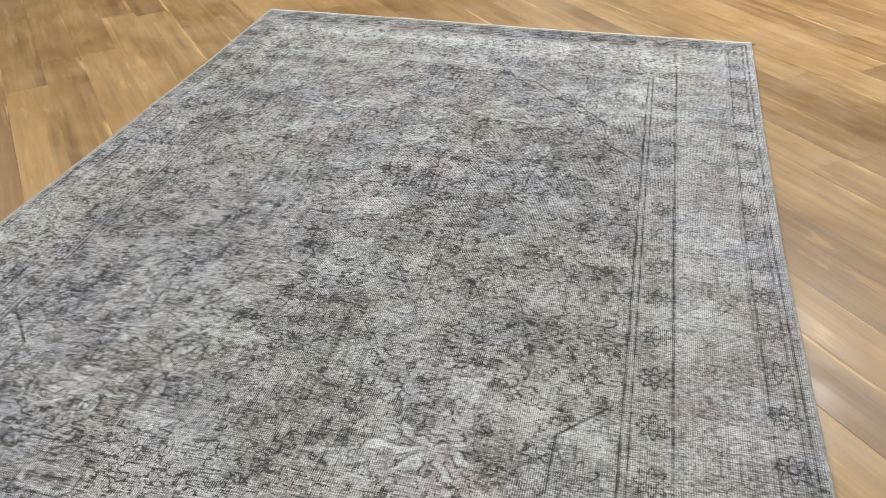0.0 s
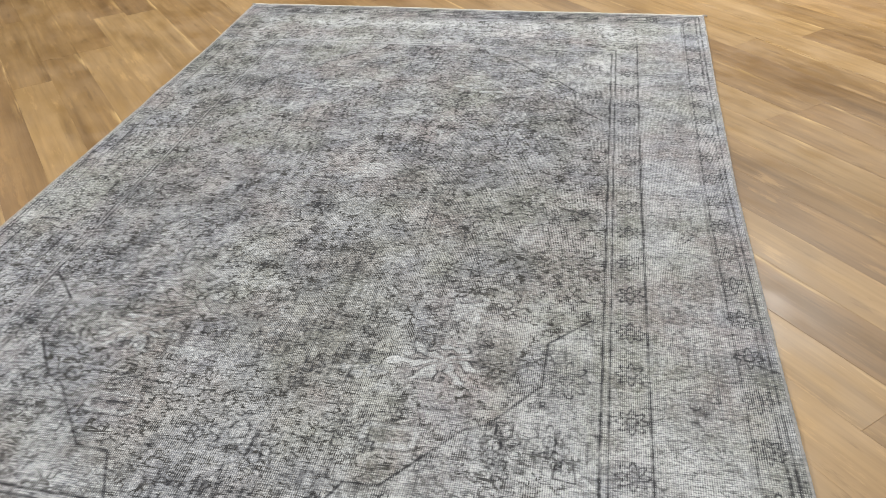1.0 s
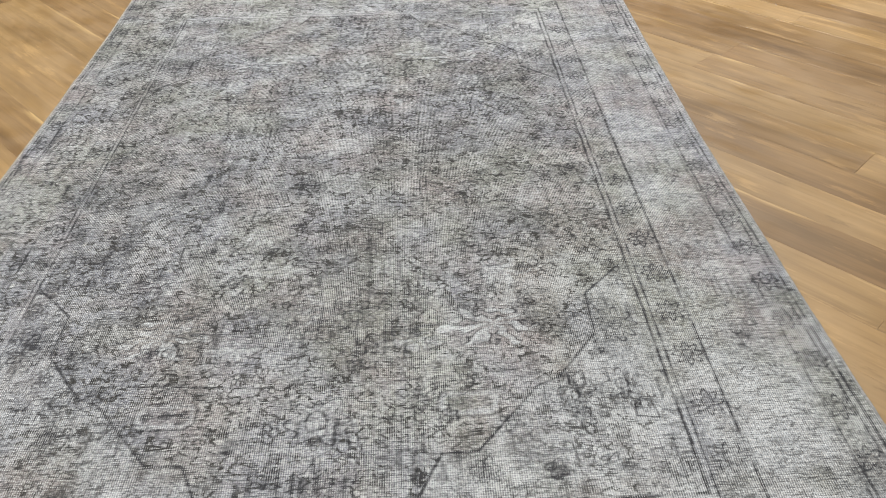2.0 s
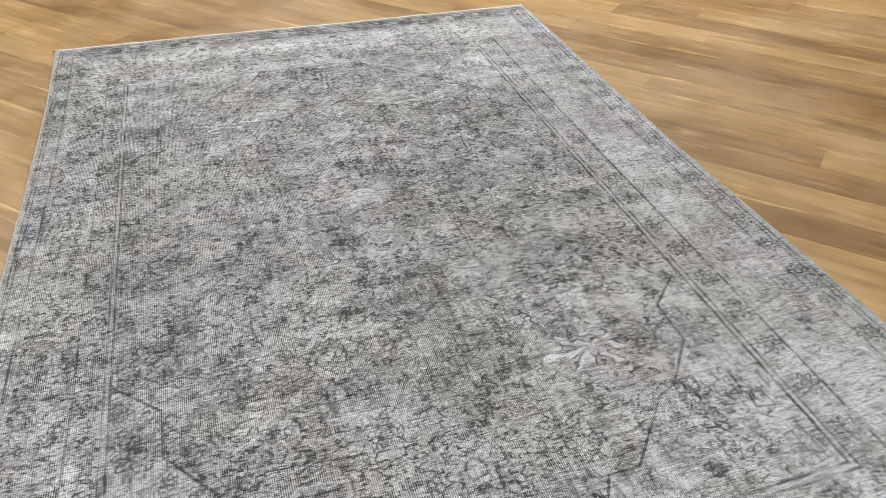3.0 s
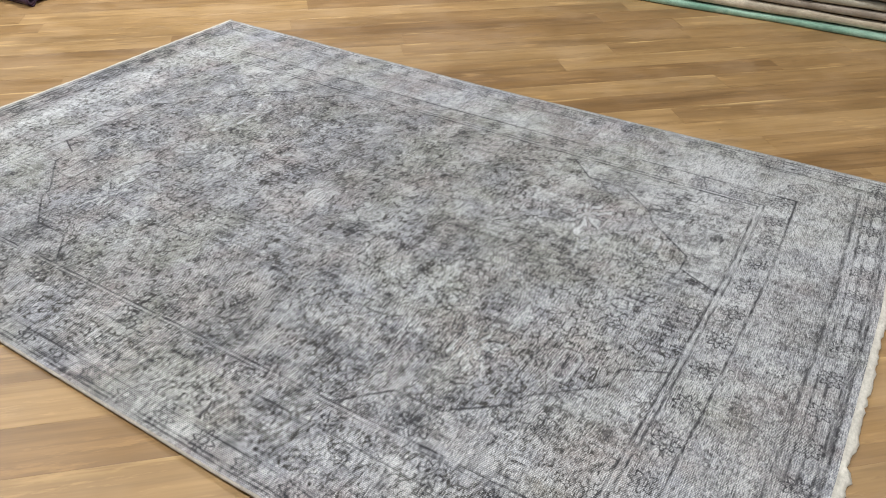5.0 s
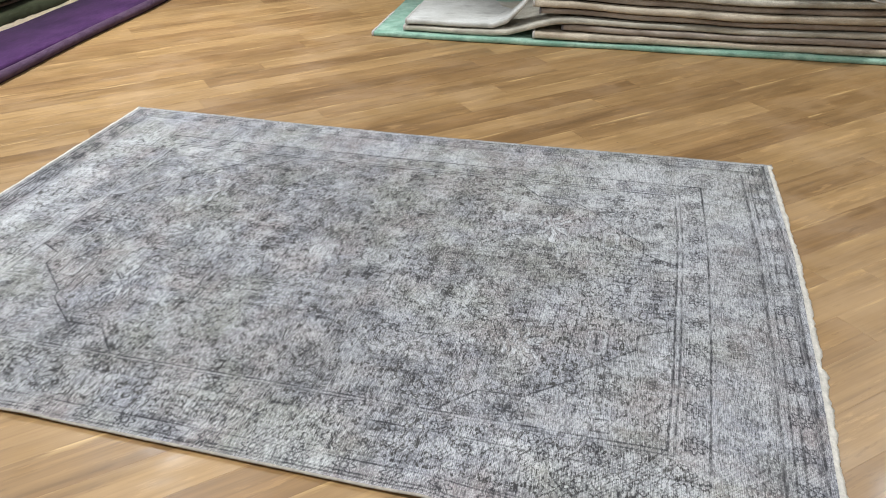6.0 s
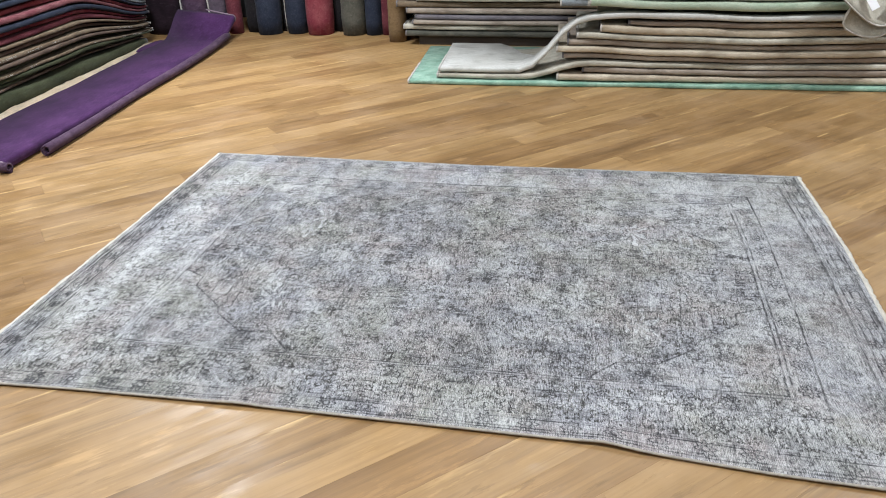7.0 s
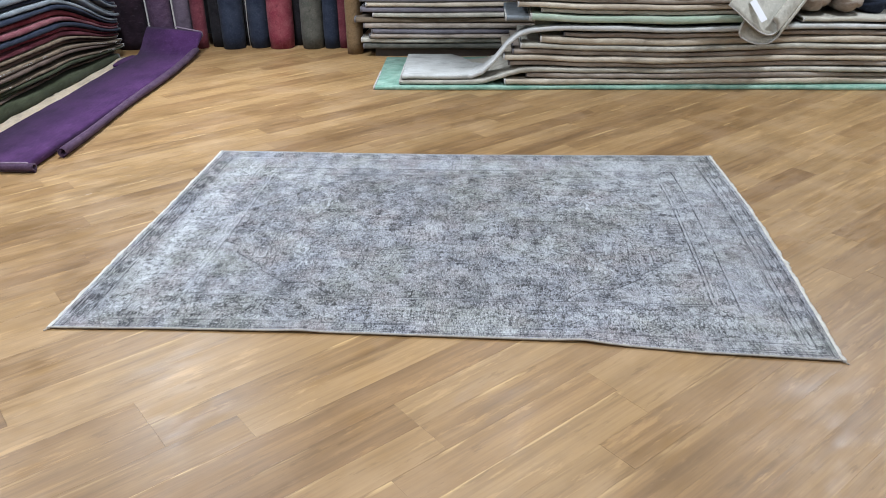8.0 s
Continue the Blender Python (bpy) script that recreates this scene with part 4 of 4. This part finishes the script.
# linen sheet on the floor between the violet strip and the stack
bm = bmesh.new()
grid = []
for i in range(61):
    u = i / 60
    x = 0.54 + 2.95 * u
    near, far = 4.45 + 0.05 * u, 4.77 + 0.06 * u + 0.085 * wob(u, 9.0, 9.0) + 0.04 * wob(u, 9.5, 23.0)
    grid.append([bm.verts.new((x, near + (far - near) * j / 8, 0.006 + 0.012 * abs(wob(x * 3 + j * 0.35, 8.0, 2.2)) + 0.02 * (j / 8) ** 2 * abs(wob(x, 7.0, 4.0)))) for j in range(9)])
for a, b in zip(grid, grid[1:]):
    for j in range(8):
        bm.faces.new((a[j], b[j], b[j + 1], a[j + 1]))
bmesh.ops.solidify(bm, geom=bm.faces[:], thickness=0.004)
tagged(part("linen_sheet", bm, TONES["linen"]), "crumpled cream linen sheet on the floor under the stack", "sheet")


# ---- standing rolled rugs ----
def standing_roll(x, y, r, height, tone, words, lean=0.0, edge=None, turn=0.0):
    ob = new("rolled_rug")
    ob.matrix_basis = pose(x, y, 0, 0, lean, turn)
    tagged(ob, "%s rug rolled up and standing upright against the wall" % words, "rolled rug", "standing rolled rugs")
    seed = x * 3 + y * 5
    rings = []
    for i in range(17):
        h = height * i / 16
        ring = []
        for a in np.linspace(0, 2 * math.pi, 37)[:-1]:
            k = a / (2 * math.pi)
            rr = r * (0.90 + 0.10 * k) * (1 + 0.05 * noise.noise(Vector((math.cos(a) * 1.2, math.sin(a) * 1.2 + seed, h * 1.6))) + 0.02 * noise.noise(Vector((math.cos(a) * 4, math.sin(a) * 4 + seed, h * 5))))
            rr *= 1.0 - 0.05 * (i == 0)
            ring.append((rr * math.cos(a), rr * math.sin(a), h + 0.001))
        rings.append(ring)
    part("rolled_body", sweep_bm(rings), TONES[tone], ob)
    if edge:
        rings = [[(r * 1.02 + dx, dy, height * i / 16 + 0.002) for dx, dy in ((-0.012, -0.003), (0.002, -0.003), (0.002, 0.003), (-0.012, 0.003))] for i in range(17)]
        rings = [[(px + 0.01 * wob(i, seed, 0.4), py + 0.012 * wob(i, seed + 2, 0.4), pz) for px, py, pz in ring] for i, ring in enumerate(rings)]
        part("bound_edge", sweep_bm(rings), edge, ob, "pale bound outer edge")
    return ob


standing_roll(3.74, 2.62, 0.082, 1.5, "ochre", "brown jute-backed", 0.5)
standing_roll(3.98, 2.76, 0.06, 1.7, "maroon", "slim maroon", 0.5)
standing_roll(3.98, 2.88, 0.085, 1.9, "navy", "navy blue", 1.0)
standing_roll(3.98, 3.07, 0.115, 2.0, "moss", "grey-green", 1.5)
standing_roll(4.12, 3.22, 0.09, 1.8, "black", "black", 1.0)
standing_roll(3.98, 3.38, 0.125, 2.0, "red", "faded red", 1.5)
standing_roll(4.00, 3.60, 0.10, 1.9, "navy", "dark navy blue", 1.0)
standing_roll(4.10, 3.71, 0.07, 1.9, "black", "black", 1.0, EDGE, 175)
standing_roll(3.96, 3.85, 0.118, 2.0, "navy", "navy blue", 1.5)
standing_roll(4.04, 4.01, 0.085, 1.8, "black", "black", 1.0)
standing_roll(3.95, 4.17, 0.07, 1.8, "maroon", "dark red", 1.0)
standing_roll(3.98, 4.33, 0.085, 1.8, "lavender", "lavender grey", 1.0, EDGE, 128)
standing_roll(3.96, 4.53, 0.125, 1.8, "mauve", "mauve purple", 2.0, EDGE, 122)
standing_roll(4.00, 4.85, 0.21, 1.7, "plum", "thick dark plum", 3.0, EDGE, 118)


# ---- draped corner, tag and rolls on the grey stack ----
def draped_corner():
    """A rug whose front corner curls into a hook and hangs over the stack, with its second layer below."""
    ob = new("draped_rug")
    tagged(ob, "beige rug on the stack with a curled hanging corner", "rug")
    run = Vector((0.15, -0.22, 0.25))
    hook = ((-0.359, 0.672), (-0.42, 0.63), (-0.49, 0.57), (-0.558, 0.513), (-0.63, 0.465), (-0.689, 0.452), (-0.73, 0.468), (-0.738, 0.51), (-0.715, 0.555), (-0.679, 0.57))
    under = ((-0.50, 0.55), (-0.467, 0.452), (-0.53, 0.41), (-0.60, 0.388), (-0.661, 0.381), (-0.72, 0.40), (-0.757, 0.446), (-0.765, 0.50))
    for name, line, x0, words in (("hanging_corner", hook, 2.355, ""), ("lower_layer", under, 2.375, "second layer of the folded rug")):
        steps = np.linspace(0, len(line) - 1, 6 * (len(line) - 1) + 1)
        soft = [(float(np.mean([np.interp(q + d, range(len(line)), [p[0] for p in line]) for d in (-0.4, 0, 0.4)])),
                 float(np.mean([np.interp(q + d, range(len(line)), [p[1] for p in line]) for d in (-0.4, 0, 0.4)]))) for q in steps]
        bm = bmesh.new()
        rows = []
        for i in range(16):
            k = 1.45 * i / 15
            rows.append([bm.verts.new(Vector((x0 + 0.006 * wob(q * 12 + k * 4, 4.0, 1.0) + 0.004 * wob(q * 40, 6.0, 1.0), q, w)) + run * k) for q, w in soft])
        for a, b in zip(rows, rows[1:]):
            for n in range(len(soft) - 1):
                bm.faces.new((a[n], a[n + 1], b[n + 1], b[n]))
        bmesh.ops.recalc_face_normals(bm, faces=bm.faces[:])
        bmesh.ops.solidify(bm, geom=bm.faces[:], thickness=0.012)
        part(name, bm, TONES["drape"], ob, words)
        # pale tube added along the curled edge to draw its highlight
        rim = [Vector((x0 - 0.002, q, w)) for q, w in soft]
        part("corner_binding", sweep_bm([[tuple(v + Vector((0.007 * math.cos(w), 0.0, 0.007 * math.sin(w)))) for w in np.linspace(0, 2 * math.pi, 7)[:-1]] for v in rim]),
             EDGE, ob, "pale rim tube in place of the edge highlight")
    return ob


draped_corner()
tag_card = box_bm(-0.004, 0.0, -0.024, 0.024, -0.10, 0.07, 0.001)
bmesh.ops.transform(tag_card, matrix=Matrix.Translation((2.372, -0.577, 0.635)) @ pose(0, 0, 0, -31, 24, 0), verts=tag_card.verts)
tagged(part("price_tag", tag_card, plain("white_card", (0.78, 0.78, 0.80), 0.6, 10.0, 0.04), smooth=False), "blank white paper tag hanging on the draped rug", "tag")


def bundle(y, z, r, tone, words, x0, x1):
    """A rug bunched up on the stack: a lumpy bolster with a rounded, creased end."""
    rings = []
    for i in range(25):
        k = i / 24
        x = x0 + (x1 - x0) * k
        cap = math.sqrt(max(0.02, 1 - (1 - min(1, k / 0.22)) ** 2))
        ring = []
        for a in np.linspace(0, 2 * math.pi, 41)[:-1]:
            crease = 1 - 0.22 * max(0.0, math.cos(3 * a + 1.2 + 1.5 * k)) ** 6
            rr = r * cap * crease * (1 + 0.12 * noise.noise(Vector((math.cos(a) * 1.5 + y * 3, math.sin(a) * 1.5, x * 4))))
            ring.append((x, y + rr * math.sin(a), max(z + 0.002, z + 0.82 * r + 0.82 * rr * math.cos(a))))
        rings.append(ring)
    return tagged(part("bundled_rug", sweep_bm(rings), TONES[tone]), "%s rug bunched up loosely on top of the stack" % words, "rug")


bundle(-1.10, 0.552, 0.135, "taupe", "taupe", 2.62, 3.3)
bundle(-1.35, 0.552, 0.115, "taupe", "greyish taupe", 2.60, 3.3)
bundle(-1.60, 0.512, 0.14, "navy", "navy blue", 2.72, 3.35)

# ---- floor ----
PLANK_W, SEAM_0, ALONG = 0.143, -0.526, radians(-47.5)
DIR, NRM = Vector((math.cos(ALONG), math.sin(ALONG), 0)), Vector((-math.sin(ALONG), math.cos(ALONG), 0))
floor = new("floor")
tagged(floor, "diagonal lacquered oak plank floor in honey tones", "floor", kind="structure")
part("subfloor", box_bm(X0 - 0.1, X1 + 0.1, Y0 - 0.1, Y1 + 0.1, -0.08, -0.006), SEAM, floor, smooth=False)
LENGTHS = (0.85, 1.1, 1.4, 1.75, 2.1, 2.4)


def plank_points(length):
    """A board with eased upper edges; its top lies at zero."""
    l, w, e = length / 2 - 0.0002, PLANK_W / 2 - 0.0001, 0.0006
    top = [(-l + e, -w + e, 0), (l - e, -w + e, 0), (l - e, w - e, 0), (-l + e, w - e, 0)]
    d = 0.00025
    mid = [(-l, -w, -d), (l, -w, -d), (l, w, -d), (-l, w, -d)]
    low = [(-l, -w, -0.012), (l, -w, -0.012), (l, w, -0.012), (-l, w, -0.012)]
    faces = [(0, 1, 2, 3)]
    for k in range(4):
        j = (k + 1) % 4
        faces += [(4 + k, 4 + j, j, k), (8 + k, 8 + j, 4 + j, 4 + k)]
    return top + mid + low, faces


WOODS = (OAK_PALE, OAK_MID, OAK_DARK)
plank_mesh = {}
for length in LENGTHS:
    for w, wood in enumerate(WOODS):
        me = bpy.data.meshes.new("plank")
        pts, faces = plank_points(length)
        me.from_pydata(pts, [], faces)
        me.materials.append(wood)
        plank_mesh[length, w] = me

rng = random.Random(12)
laid = []
KNOWN_ENDS = {-1: (-1.766, 0, 1), 17: (-0.084, 1, 0), 19: (-0.755, 0, 1), 1: (-1.511, 1, 2)}
for row in range(-62, 68):
    mid = SEAM_0 + (row + 0.5) * PLANK_W
    s = -9.6 + rng.random() * 1.2
    items = []
    while s < 9.6:
        length = rng.choice(LENGTHS)
        wood = rng.choices((0, 1, 2), (0.34, 0.46, 0.20))[0]
        items.append([s, length, wood])
        s += length
    if row in KNOWN_ENDS:
        joint, after, before = KNOWN_ENDS[row]
        near = min(range(1, len(items)), key=lambda q: abs(items[q][0] - joint))
        move = joint - items[near][0]
        for it in items:
            it[0] += move
        items[near][2], items[near - 1][2] = (0, 1) if after else (1, 0)
    for s0, length, wood in items:
        # the board's middle in the world, the row counted across the boards
        c = DIR * (s0 + length / 2) + Vector((0.737, 0.676, 0)) * mid
        if X0 - 0.9 < c.x < X1 + 0.9 and Y0 - 0.9 < c.y < Y1 + 0.9:
            laid.append((c, length, wood))

near_first = sorted(range(len(laid)), key=lambda q: (laid[q][0] - Vector((-0.2, 1.7, 0))).length)
singles = set(near_first[:300])
rest = {0: ([], []), 1: ([], []), 2: ([], [])}
for q, (c, length, wood) in enumerate(laid):
    m = Matrix.Translation(c) @ Matrix.Rotation(ALONG, 4, "Z")
    if q in singles:
        ob = new("plank", plank_mesh[length, wood])
        ob.parent = floor
        ob.matrix_basis = m @ pose(0, 0, 0, rng.gauss(0, 0.16), rng.gauss(0, 0.012))
    else:
        pts, faces = rest[wood]
        p, f = plank_points(length)
        k = len(pts)
        off = Vector((c.dot(DIR), c.dot(NRM), 0))
        pts.extend(tuple(off + Vector(v)) for v in p)
        faces.extend(tuple(k + a for a in face) for face in f)

for wood, (pts, faces) in rest.items():
    me = bpy.data.meshes.new("outer_planks")
    me.from_pydata(pts, [], faces)
    me.materials.append(WOODS[wood])
    ob = new("outer_planks", me)
    ob.parent = floor
    ob.matrix_basis = Matrix.Rotation(ALONG, 4, "Z")
    tagged(ob, kind="stuff")
